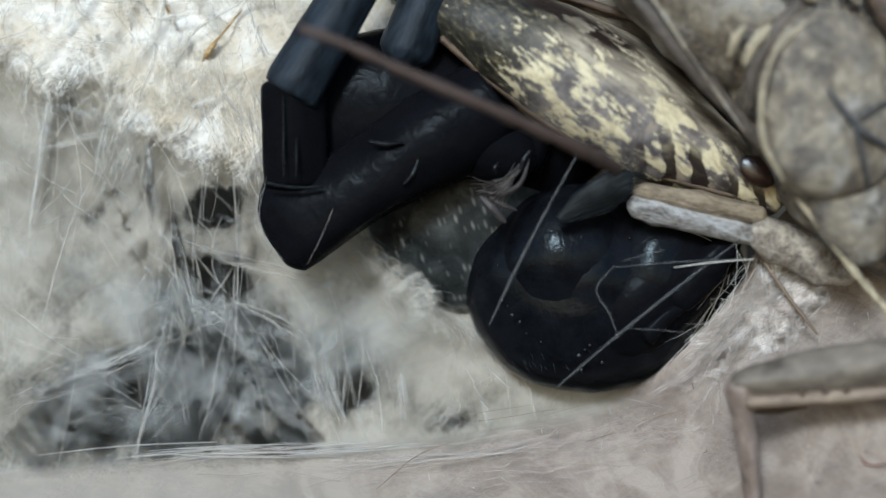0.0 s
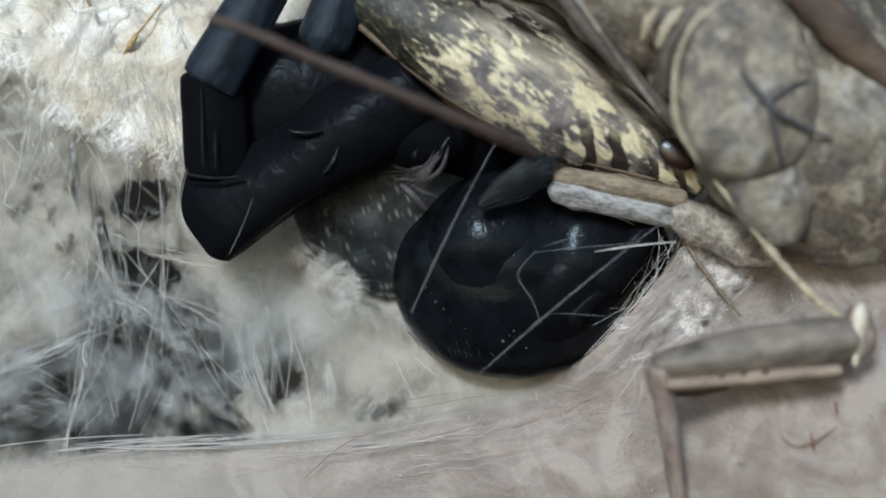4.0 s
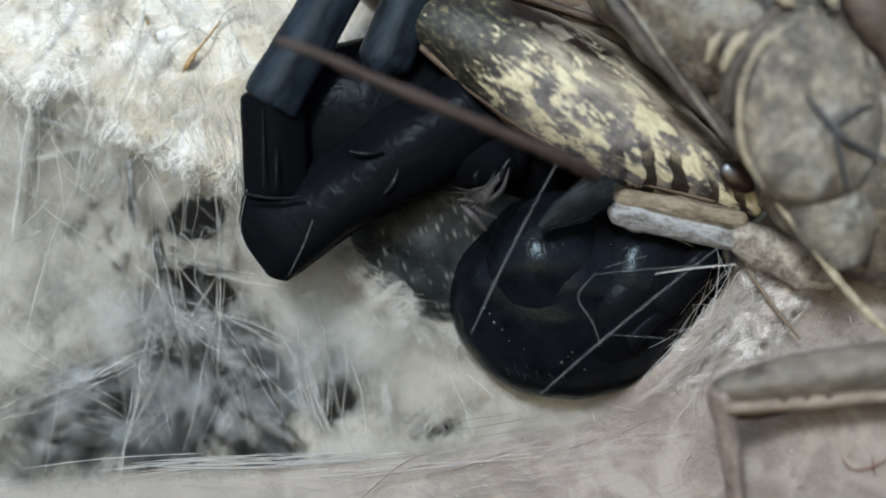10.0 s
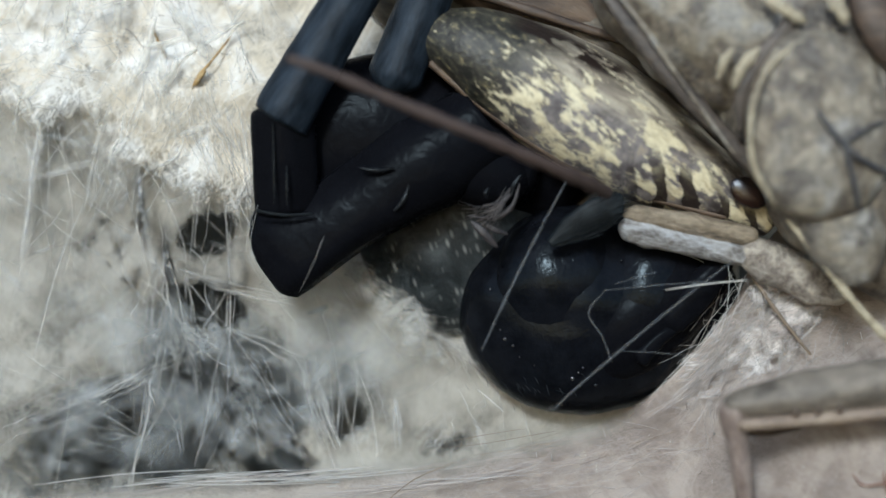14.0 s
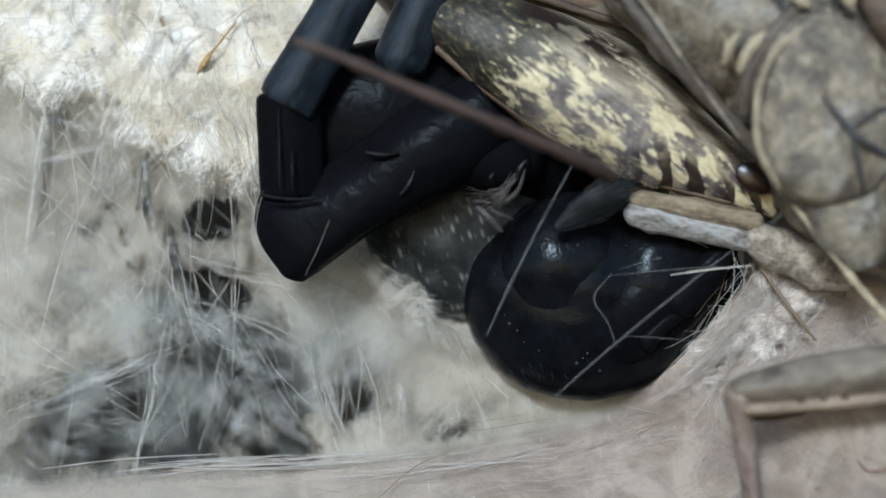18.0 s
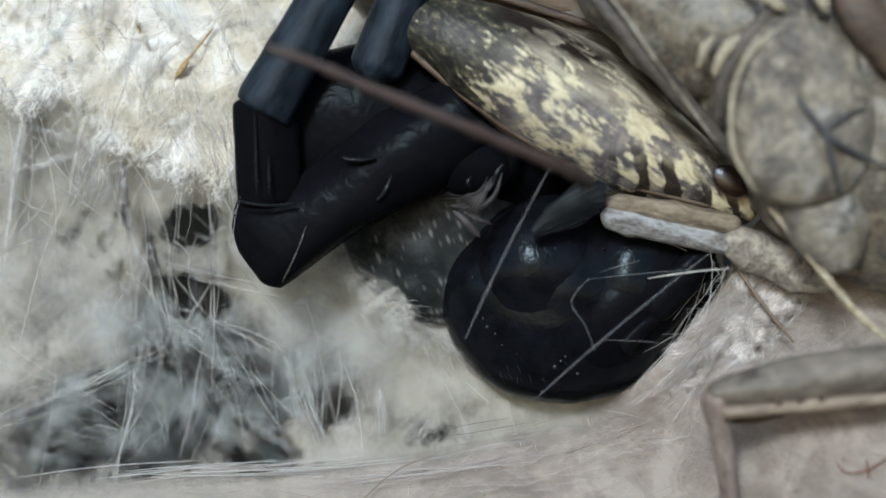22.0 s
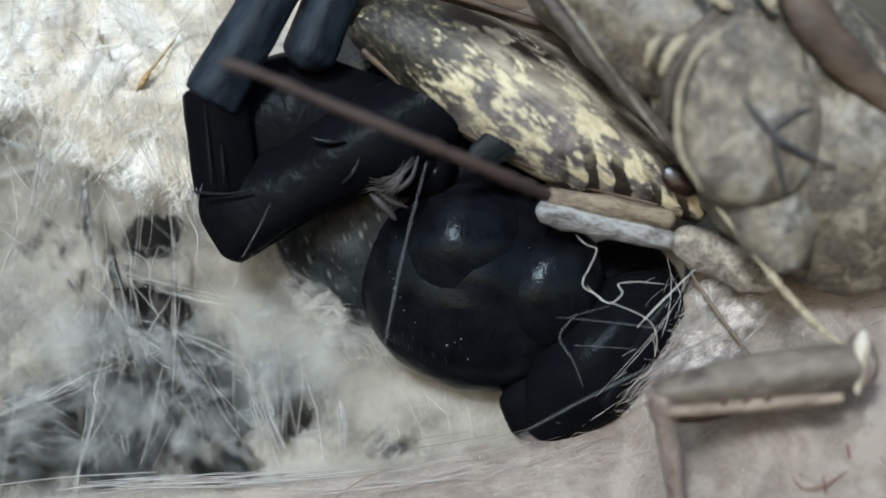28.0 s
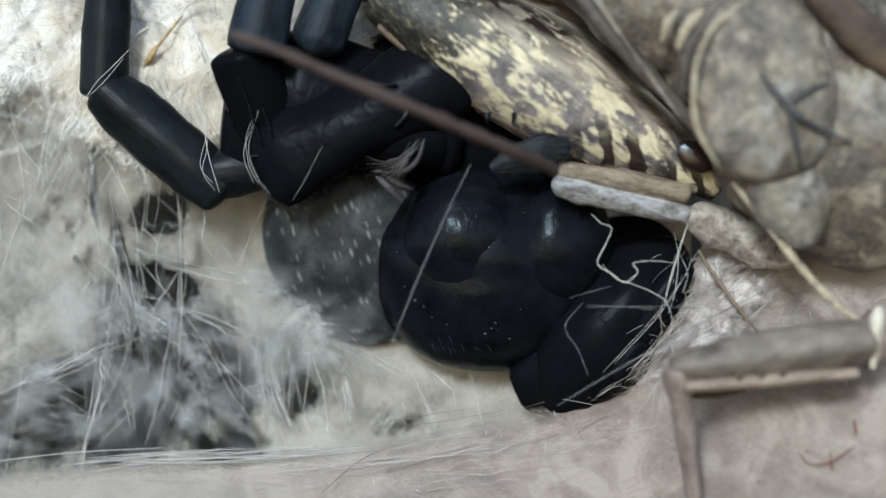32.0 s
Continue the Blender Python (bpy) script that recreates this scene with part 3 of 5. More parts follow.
web_layer("web_sheet", SILKWHITE, lean_back, white_felt, 1.0, "dense white silk felt at the top of the spider web", v1=520, waves=1.1)
web_layer("web_sheet", SILKGREY, lambda u, v: 1.5 + bowl(u, v) + 0.0060 * max(0.0, 200 - v), cover, 2.0, "grey-beige felted silk sheet of the spider web with torn holes", u1=1300, waves=0.55)
def netted(u, v):
    return 0.12 * math.exp(-((u - 290) / 250) ** 2 - ((v - 650) / 190) ** 2) - 0.08 + 0.16 * noise.noise((u / 90, v / 90, 3)) - 1.5 * gaps(u, v)


web_layer("web_sheet", SILKNET, lambda u, v: 1.1 + 0.8 * bowl(u, v), netted, 3.0, "netted see-through silk veil over the dark gaps", v0=250)
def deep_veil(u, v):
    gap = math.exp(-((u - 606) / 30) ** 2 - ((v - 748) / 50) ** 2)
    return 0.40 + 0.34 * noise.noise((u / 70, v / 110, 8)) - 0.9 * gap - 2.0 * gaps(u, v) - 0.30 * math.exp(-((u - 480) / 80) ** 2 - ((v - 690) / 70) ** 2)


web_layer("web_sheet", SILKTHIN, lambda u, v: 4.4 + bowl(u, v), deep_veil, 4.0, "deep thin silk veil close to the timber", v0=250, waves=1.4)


def haze(u, v):
    near_gaps = math.exp(-(((u - 330) / 300) ** 4) - (((v - 670) / 190) ** 4))
    return 0.06 + (0.22 + 0.24 * noise.noise((u / 85, v / 70, 14)) + 0.12 * noise.noise((u / 34, v / 28, 19))) * near_gaps + 0.20 * math.exp(-((u - 610) / 150) ** 2 - ((v - 640) / 90) ** 2) - 1.6 * gaps(u, v)


web_layer("web_sheet", SILKHAZE, lambda u, v: 0.25 + 0.3 * bowl(u, v), haze, 6.0, "hazy thin silk veil in front of the dark gaps", v0=330, waves=0.5)

# the beige sheet that closes the mouth of the web below and beside the spider
RIM = spline([(-420, 925, 1.2), (-60, 895, 0.9), (270, 862, 0.5), (700, 832, 0.2), (960, 782, 0.1), (1105, 730, 0.1), (1200, 655, 0.2), (1290, 545, 0.35), (1345, 440, 0.5), (1480, 330, 0.6), (1750, 200, 0.6)], 120)
EDGE = spline([(-500, 1250, -1.2), (0, 1260, -1.6), (500, 1280, -1.8), (1000, 1290, -1.9), (1400, 1290, -2.3), (1800, 1240, -2.6), (1950, 1000, -2.5), (2000, 800, -2.1), (2020, 600, -1.4), (2030, 400, -0.4), (2040, 220, 0.0)], 120)


def beige(s, f):
    """A place on the beige sheet: s along the rim, f from the rim outwards."""
    k = max(0.0, min(119.999, s * 120))
    i = int(k)
    a, b = RIM[i].lerp(RIM[i + 1], k - i), EDGE[i].lerp(EDGE[i + 1], k - i)
    p = a.lerp(b, f)
    p.z += 0.35 * noise.noise((p.x / 120, p.y / 120, 2)) * min(1, 4 * f) + 0.10 * noise.noise((p.x / 28, p.y / 28, 8)) - 0.5 * math.sin(math.pi * min(1, f * 1.4))
    # it is pulled up under the prey's foreleg
    a, b = max(0.0, min(1.0, (p.x - 1200) / 230)), max(0.0, min(1.0, (p.y - 640) / 130))
    p.z -= 1.1 * a * a * (3 - 2 * a) * b * b * (3 - 2 * b)
    return p


def sheet_depth(u, v):
    """How deep the beige sheet lies at a place of the plan."""
    spots = [beige(i / 60, j / 40) for i in range(61) for j in range(41)]
    return min(spots, key=lambda p: (p.x - u) ** 2 + (p.y - v) ** 2).z


verts, faces = [], []
for j in range(61):
    for i in range(201):
        f = (j / 60) ** 1.35
        p = beige(i / 200, f)
        verts.append(P(p.x + (4 * noise.noise((i * 0.4, 3, 1)) if j == 0 else 0), p.y + (5 * noise.noise((i * 0.5, 9, 2)) if j == 0 else 0), p.z))
for j in range(60):
    for i in range(200):
        faces.append((j * 201 + i, (j + 1) * 201 + i, (j + 1) * 201 + i + 1, j * 201 + i + 1))


def rim_felt(s, j):
    """The sheet thins out towards its rim, slowly below the web and at once beside the spider."""
    soft = 13 if s < 0.46 else 13 - 11 * min(1.0, (s - 0.46) / 0.08)
    return 0.10 + 1.0 * min(1.0, (j + 0.5) / soft)


me = mesh_of("web_floor", verts, faces, SILKPINK)
me.attributes.new("thickness", "FLOAT", "POINT").data.foreach_set("value", [rim_felt(k % 201 / 200, k // 201) for k in range(len(verts))])
sheet = new("web_floor", me)
tagged(sheet, "smooth pinkish beige silk sheet at the web's mouth", "spider web", kind="stuff")


# ---- fibres ----
def fibres(name, count, where, material, label, r=(0.6, 1.3), length=(60, 260), angle=None, curl=0.25, seg=9, seed=1):
    """Loose silk fibres. where(rnd) gives u, v, d of the middle; angle(rnd, u, v) the way it runs."""
    rnd = random.Random(seed)
    verts, faces = [], []
    for _ in range(count):
        u, v, d = where(rnd)
        a = angle(rnd, u, v) if angle else rnd.uniform(0, math.pi)
        size = rnd.uniform(*length) * (0.5 + rnd.random())
        bendy, wave = rnd.gauss(0, curl), rnd.uniform(0, 6.28)
        slope = rnd.gauss(0, 0.35)
        pts, x, y = [], u - math.cos(a) * size / 2, v - math.sin(a) * size / 2
        for k in range(seg + 1):
            f = k / seg - 0.5
            h = a + bendy * f * 3 + curl * 0.8 * math.sin(wave + 7 * f)
            pts.append(P(x, y, d + slope * f + 0.10 * math.sin(wave * 2 + 5 * f)))
            x, y = x + math.cos(h) * size / seg, y + math.sin(h) * size / seg
        thread_mesh(verts, faces, pts, rnd.uniform(*r) * U)
    ob = new(name, mesh_of(name, verts, faces, material))
    return tagged(ob, label, "spider silk", kind="stuff")


def in_web(rnd):
    while True:
        u, v = rnd.uniform(-250, 960), rnd.uniform(-200, 1000)
        if v < 850 - 0.1 * u and not (u > 470 and v < 500):
            return u, v, rnd.uniform(0.8, 2.4)


def near(cu, cv, su, sv, d0, d1):
    return lambda rnd: (rnd.gauss(cu, su), rnd.gauss(cv, sv), rnd.uniform(d0, d1))


def steep(spread, mean=1.5):
    return lambda rnd, u, v: rnd.gauss(mean, spread)


fibres("web_fibres", 170, in_web, THREADSOFT, "fine loose silk fibres across the web", (0.3, 0.8), (80, 300), None, 0.10, seed=11)
fibres("web_fibres", 70, in_web, THREADSOFT, "longer silk threads across the web", (0.6, 1.3), (120, 380), steep(0.5), 0.06, seed=12)
fibres("web_fibres", 90, near(250, 210, 170, 120, 0.5, 1.1), THREADSOFT, "tangled bright silk at the top of the web", (0.3, 0.9), (60, 230), steep(0.5, 1.35), 0.10, seed=13)
fibres("web_fibres", 10, near(290, 640, 120, 90, 1.4, 4.2), THREADSOFT, "tangled silk over the dark gaps", (0.4, 0.9), (60, 200), None, 0.2, seed=14)
fibres("web_fibres", 30, near(305, 580, 50, 50, 0.6, 1.6), THREADSOFT, "knotted white silk between the gaps", (0.6, 1.4), (40, 150), steep(0.5, 1.3), 0.18, seed=24)
fibres("web_fibres", 18, near(565, 725, 70, 45, 0.7, 1.6), THREADSOFT, "upright silk fans in the web's lower part", (0.5, 1.3), (70, 170), steep(0.14, 1.35), 0.06, seed=15)
fibres("web_fibres", 120, near(690, 575, 70, 26, 1.2, 2.2), THREADSOFT, "silk felt edge under the spider", (0.3, 0.8), (40, 130), steep(0.35, 0.7), 0.12, seed=16)
fibres("web_fibres", 26, near(480, 855, 150, 6, -0.3, 0.2), THREADFINE, "bundle of taut white silk along the web's rim", (0.5, 1.3), (140, 330), steep(0.03, -0.07), 0.02, seed=17)


fibres("web_fibres", 110, lambda rnd: (rnd.uniform(-150, 480), rnd.uniform(-120, 260), rnd.uniform(0.5, 1.0)), THREADSOFT, "dense white silk fibres at the top of the web", (0.3, 0.8), (40, 170), steep(0.7, 1.3), 0.10, seed=41)
fibres("web_fibres", 26, near(270, 80, 55, 35, 0.5, 0.9), THREADBROWN, "tan plant hairs in the white silk", (0.3, 0.9), (12, 46), steep(0.6, 1.0), 0.3, seed=42)
fibres("web_fibres", 46, near(405, 250, 30, 75, 0.2, 0.7), THREADFINE, "white silk fibres beside the spider's leg", (0.3, 0.9), (50, 190), steep(0.25, 1.25), 0.10, seed=43)


def on_beige(rnd):
    p = beige(rnd.uniform(0.22, 0.95), 0.07 + rnd.random() ** 1.4 * 0.7)
    return p.x, p.y, p.z - rnd.uniform(0.02, 0.12)


fibres("web_floor_fibres", 220, on_beige, THREADPINK, "fine pale fibres felted onto the beige silk sheet", (0.3, 0.6), (40, 170), steep(0.30, -0.32), 0.08, seed=18)
fibres("web_floor_fibres", 200, near(1372, 585, 52, 42, -1.1, -0.6), THREADFINE, "white fluffy silk clump beside the spider's jaw", (0.25, 0.55), (25, 100), steep(0.45, -0.8), 0.18, seed=19)
fibres("web_floor_fibres", 60, near(1262, 625, 20, 40, -0.9, -0.4), THREADPINK, "taut silk along the sheet's edge", (0.35, 0.9), (60, 190), steep(0.16, -0.92), 0.08, seed=20)
fibres("web_floor_fibres", 110, lambda rnd: (lambda p: (p.x, p.y, p.z - 0.06))(beige(rnd.uniform(0.3, 0.95), rnd.uniform(0.02, 0.7))), THREAD, "short bright flecks of silk on the beige sheet", (0.4, 0.9), (5, 18), steep(0.5, 1.3), 0.1, 4, seed=51)
fibres("web_floor_fibres", 70, lambda rnd: (lambda p: (p.x, p.y, p.z - 0.05))(beige(rnd.uniform(0.35, 0.95), rnd.uniform(0.02, 0.7))), THREADBROWN, "dark specks and hairs on the beige sheet", (0.4, 1.0), (4, 18), None, 0.2, 4, seed=52)
fibres("web_floor_fibres", 9, near(850, 800, 130, 22, -0.45, -0.1), THREADBROWN, "brownish fibres along the sheet's rim", (0.3, 0.7), (80, 240), steep(0.08, -0.25), 0.04, seed=21)


def strand(name, points, r, material, label, category="silk thread", n=24, sides=6, group=""):
    verts, faces = [], []
    base = P(*points[0])
    thread_mesh(verts, faces, [p - base for p in [P(*q) for q in spline(points, n)]], r * U, sides)
    ob = new(name, mesh_of(name, verts, faces, material))
    ob.matrix_basis = Matrix.Translation(base)
    return tagged(ob, label, category, group)


# long silk lines on the left side of the web
UPPER_LINES = ((((30, 460, 1.2), (42, 380, 1.1), (50, 300, 1.0), (62, 240, 1.0), (72, 190, 0.9), (95, 110, 0.9)), 3.2),
               (((52, 640, 1.0), (95, 480, 0.9), (140, 370, 1.0)), 1.5),
               (((30, 330, 1.0), (70, 318, 1.0), (100, 312, 1.0), (150, 298, 1.1)), 1.6),
               (((225, 880, 0.9), (232, 820, 0.95), (250, 760, 1.0), (262, 690, 1.2)), 1.8),
               (((395, 700, 1.0), (400, 560, 1.0), (395, 430, 1.0), (385, 300, 1.1)), 1.3),
               (((550, 640, 0.9), (562, 720, 0.8), (595, 800, 0.7)), 1.8))
LOWER_LINES = ((((532, 650, 0.9), (545, 720, 0.8), (580, 790, 0.7)), 1.4),
               (((690, 715, 0.8), (695, 745, 0.8), (697, 770, 0.8)), 1.8),
               (((835, 770, 0.6), (845, 800, 0.5)), 1.4),
               (((200, 470, 1.2), (300, 300, 1.0), (410, 80, 0.9)), 1.2),
               (((410, 300, 1.0), (418, 370, 0.8), (440, 420, 0.5), (436, 470, 0.4)), 1.6),
               (((270, 230, 1.0), (240, 300, 1.0), (225, 380, 1.1)), 1.5),
               (((60, 320, 1.0), (120, 240, 1.0), (200, 190, 1.0)), 1.3))
for pts, r in UPPER_LINES + LOWER_LINES:
    strand("silk_thread", pts, 0.8 * r, THREADFINE if r < 2 else THREAD, "white silk line stretched across the web", group="silk lines of the web")

# threads that run out from two knots between the gaps
kr = random.Random(5)
for hub, ends in (((395, 588, 1.35), ((482, 642), (566, 655), (525, 792), (452, 812), (336, 832), (292, 470), (398, 418), (602, 690))), ((308, 652, 1.3), ((-10, 776), (118, 716), (232, 556), (218, 866), (286, 470), (395, 588)))):
    for eu, ev in ends:
        bu, bv = kr.gauss(0, 4), kr.gauss(0, 4)
        strand("silk_thread", (hub, (hub[0] * 0.65 + eu * 0.35 + bu, hub[1] * 0.65 + ev * 0.35 + bv, 1.2), (hub[0] * 0.3 + eu * 0.7 - bu, hub[1] * 0.3 + ev * 0.7 + bv, 1.15), (eu, ev, 1.1)), kr.uniform(0.7, 1.3), THREADSOFT, "white silk line stretched across the web", group="silk lines of the web")

# sheaves of fine threads that run side by side
def sheaf(paths, material, label, seed):
    """paths: points on the plan, how many threads, how far they stray, and their half-width."""
    rnd = random.Random(seed)
    verts, faces = [], []
    for pts, count, stray, r in paths:
        line = spline(pts, 40)
        for _ in range(count):
            a = rnd.randint(0, 22)
            b = min(40, a + rnd.randint(10, 30))
            ou, ov, od = rnd.gauss(0, stray), rnd.gauss(0, stray * 0.7), rnd.gauss(0, 0.25)
            du, dv, w = rnd.gauss(0, stray), rnd.gauss(0, stray * 0.7), rnd.uniform(0, 6.3)
            run = []
            for k in range(a, b + 1, 2):
                f = (k - a) / (b - a)
                bow = 0.25 * stray * math.sin(w + 4 * f) + rnd.gauss(0, 0.10 * stray)
                run.append(P(line[k].x + ou + du * f + bow, line[k].y + ov + dv * f + bow, line[k].z + od))
            if len(run) > 2:
                thread_mesh(verts, faces, run, r * rnd.uniform(0.5, 1.2) * U, 3, 0.3)
    return tagged(new("silk_sheaf", mesh_of("silk_sheaf", verts, faces, material)), label, "spider silk", kind="stuff")


sheaf(((((22, 520, 1.1), (45, 360, 1.0), (62, 250, 0.9), (98, 100, 0.8)), 20, 5, 0.7),
       (((40, 330, 1.0), (100, 312, 1.0), (165, 296, 1.0)), 12, 5, 0.7),
       (((150, 420, 1.0), (210, 300, 0.9), (270, 190, 0.8)), 22, 22, 0.7),
       (((235, 320, 0.9), (300, 230, 0.8), (345, 130, 0.7)), 26, 26, 0.7),
       (((440, 380, 0.7), (395, 270, 0.6), (335, 160, 0.6)), 60, 22, 0.8),
       (((420, 420, 0.7), (405, 320, 0.6), (390, 180, 0.6)), 40, 22, 0.7),
       (((-20, 150, 0.8), (90, 110, 0.7), (260, 90, 0.7)), 40, 36, 0.7)), THREADSOFT, "sheaves of fine white silk in the upper web", 61)
sheaf(((((-30, 792, 0.4), (90, 735, 0.4), (190, 692, 0.5), (300, 640, 0.5)), 26, 14, 0.6),
       (((216, 890, 0.5), (245, 770, 0.5), (272, 650, 0.5), (300, 540, 0.6)), 10, 8, 0.6),
       (((272, 400, 0.5), (278, 500, 0.5), (300, 590, 0.6), (330, 680, 0.6)), 16, 16, 0.6),
       (((250, 600, 0.6), (320, 610, 0.6), (395, 600, 0.6)), 14, 24, 0.5),
       (((404, 400, 0.5), (400, 500, 0.5), (396, 600, 0.5)), 5, 4, 0.6),
       (((400, 600, 0.6), (425, 660, 0.6), (460, 730, 0.6), (505, 800, 0.6)), 14, 26, 0.5),
       (((330, 620, 0.6), (350, 700, 0.6), (330, 830, 0.6)), 10, 38, 0.5),
       (((60, 830, 0.6), (160, 790, 0.6), (260, 800, 0.6)), 10, 28, 0.5),
       (((300, 482, 0.5), (370, 508, 0.5), (470, 530, 0.6), (570, 545, 0.7)), 12, 6, 0.6)), THREADSOFT, "sheaves of fine white silk between the dark gaps", 62)
sheaf(((((548, 640, 0.9), (562, 720, 0.8), (592, 805, 0.7)), 16, 6, 1.0),
       (((532, 650, 0.9), (543, 720, 0.8), (566, 800, 0.7)), 10, 6, 0.8),
       (((600, 660, 0.9), (596, 730, 0.8), (590, 805, 0.7)), 6, 4, 0.8),
       (((688, 700, 0.8), (694, 745, 0.7), (698, 800, 0.6)), 12, 5, 0.9),
       (((650, 660, 1.0), (655, 730, 0.9), (650, 800, 0.7)), 10, 18, 0.6),
       (((800, 700, 0.8), (830, 760, 0.6), (850, 810, 0.4)), 16, 26, 0.7),
       (((740, 820, 0.5), (770, 775, 0.6), (800, 740, 0.7)), 10, 12, 0.6)), THREADFINE, "fans of upright white silk above the web's rim", 63)
sheaf(((((1130, 752, -0.45), (1206, 700, -0.6), (1276, 622, -0.75), (1326, 530, -0.9)), 60, 7, 0.5),
       (((1290, 640, -0.95), (1350, 590, -1.1), (1420, 540, -1.1)), 60, 26, 0.6),
       (((1330, 560, -1.0), (1390, 500, -1.1), (1440, 480, -1.1)), 40, 24, 0.5),
       (((1200, 720, -0.7), (1262, 690, -0.9), (1300, 640, -1.0)), 30, 18, 0.6),
       (((1240, 850, -1.0), (1250, 760, -1.0), (1275, 690, -1.0)), 16, 14, 0.6)), THREADPINK, "pale silk drawn along the mouth of the web", 64)
sheaf(((((500, 892, -0.2), (700, 872, -0.3), (860, 848, -0.4), (1000, 815, -0.5)), 34, 12, 0.5),
       (((760, 900, -0.7), (1000, 865, -0.8), (1200, 800, -0.9)), 30, 26, 0.5),
       (((150, 900, 0.2), (400, 862, -0.1), (700, 835, -0.3)), 14, 8, 0.6)), THREADPINK, "long pale fibres along the rim of the beige sheet", 65)

# soft wisps: narrow veils of silk drawn out between the gaps
def wisps(name, paths, material, label, felted=0.40, group="", kind="stuff", sink=1.0):
    """paths: rows of points on the plan and a half-width; each wisp is thickest along its middle."""
    verts, faces, felt = [], [], []
    for pts, width in paths:
        line = spline(pts, 26)
        base = len(verts)
        for k, p in enumerate(line):
            q, o = line[min(k + 1, 26)], line[max(k - 1, 0)]
            ax, ay = q.x - o.x, q.y - o.y
            h = math.hypot(ax, ay) + 1e-6
            f = math.sin(math.pi * (0.06 + 0.88 * k / 26)) ** 0.6
            w = width * (0.55 + 0.45 * f) * (1 + 0.4 * noise.noise((p.x / 40, p.y / 40, width)))
            for s in (-1, -0.6, -0.2, 0.2, 0.6, 1):
                verts.append(P(p.x - ay / h * w * s, p.y + ax / h * w * s, sink * p.z + 0.12 * s * s + 0.1 * noise.noise((p.x / 30, p.y / 30, s))))
                felt.append((felted * (1 - s * s) - 0.04) * f)
        for k in range(26):
            for i in range(5):
                a = base + k * 6 + i
                faces.append((a, a + 6, a + 7, a + 1))
    me = mesh_of(name, verts, faces, material)
    me.attributes.new("thickness", "FLOAT", "POINT").data.foreach_set("value", felt)
    return tagged(new(name, me), label, "spider silk", group, "" if kind == "thing" else kind)


wr = random.Random(31)
rows = [(((-20, 788, 1.0), (90, 735, 1.0), (190, 692, 1.1), (290, 640, 1.3)), 22),
         (((290, 478, 1.2), (360, 508, 1.3), (450, 535, 1.4), (560, 548, 1.5)), 20),
         (((380, 620, 1.8), (430, 690, 1.9), (500, 780, 1.7), (560, 830, 1.4)), 34),
         (((225, 870, 1.1), (245, 770, 1.2), (268, 660, 1.4), (300, 560, 1.5)), 12),
         (((285, 400, 1.3), (295, 500, 1.5), (330, 600, 1.8), (350, 700, 1.9)), 11),
         (((400, 400, 1.2), (398, 500, 1.3), (385, 580, 1.5)), 8),
         (((410, 740, 1.6), (470, 765, 1.5), (540, 805, 1.3)), 22),
         (((10, 800, 1.4), (100, 830, 1.4), (200, 850, 1.3)), 20)]
rows += [(((30, 470, 1.2), (52, 320, 1.1), (80, 180, 1.0)), 13),
         (((545, 640, 1.0), (566, 720, 0.9), (592, 800, 0.8)), 12),
         (((540, 660, 1.1), (540, 740, 1.0), (575, 810, 0.9)), 9),
         (((425, 730, 1.5), (470, 752, 1.3), (512, 798, 1.2)), 15),
         (((392, 585, 1.4), (428, 650, 1.6), (468, 722, 1.6), (512, 792, 1.3)), 9),
         (((402, 570, 1.2), (398, 490, 1.2), (396, 405, 1.2)), 7),
         (((395, 592, 1.3), (340, 565, 1.4), (300, 510, 1.4), (282, 440, 1.3)), 11),
         (((300, 640, 1.2), (312, 565, 1.3), (286, 470, 1.2), (290, 405, 1.2)), 13)]
rows += [(((60, 900, 1.6), (90, 800, 1.7), (160, 740, 1.8), (240, 760, 1.8)), 30),
         (((400, 600, 2.0), (470, 640, 2.1), (560, 650, 1.9)), 24),
         (((410, 680, 2.4), (470, 668, 2.5), (530, 690, 2.3)), 12),
         (((330, 830, 1.4), (350, 740, 1.6), (365, 650, 1.8)), 22),
         (((590, 640, 0.9), (600, 700, 0.9), (588, 780, 0.8)), 7),
         (((-10, 780, 0.9), (70, 748, 0.9), (150, 712, 1.0), (260, 665, 1.2)), 9),
         (((690, 690, 1.0), (697, 770, 0.9), (705, 820, 0.8)), 10)]
for k in range(20):
    u, v = wr.gauss(330, 170), wr.gauss(670, 100)
    if math.hypot(u - 362, v - 432) < 70 or math.hypot(u - 352, v - 545) < 75:
        continue
    a, l = wr.gauss(1.0 if k % 3 else -0.5, 0.35), wr.uniform(60, 150)
    c = wr.gauss(0, 22)
    d0 = wr.uniform(1.2, 3.6)
    rows.append((((u - math.cos(a) * l, v - math.sin(a) * l, d0), (u - math.sin(a) * c, v + math.cos(a) * c, d0 + wr.gauss(0, 0.3)), (u + math.cos(a) * l, v + math.sin(a) * l, d0 + wr.gauss(0, 0.3))), wr.uniform(10, 34)))
for row in rows:
    wisps("silk_wisp", [row], SILKWISP, "soft drawn-out wisp of white silk between the dark gaps", 0.31, "silk wisps", "thing", 0.6)

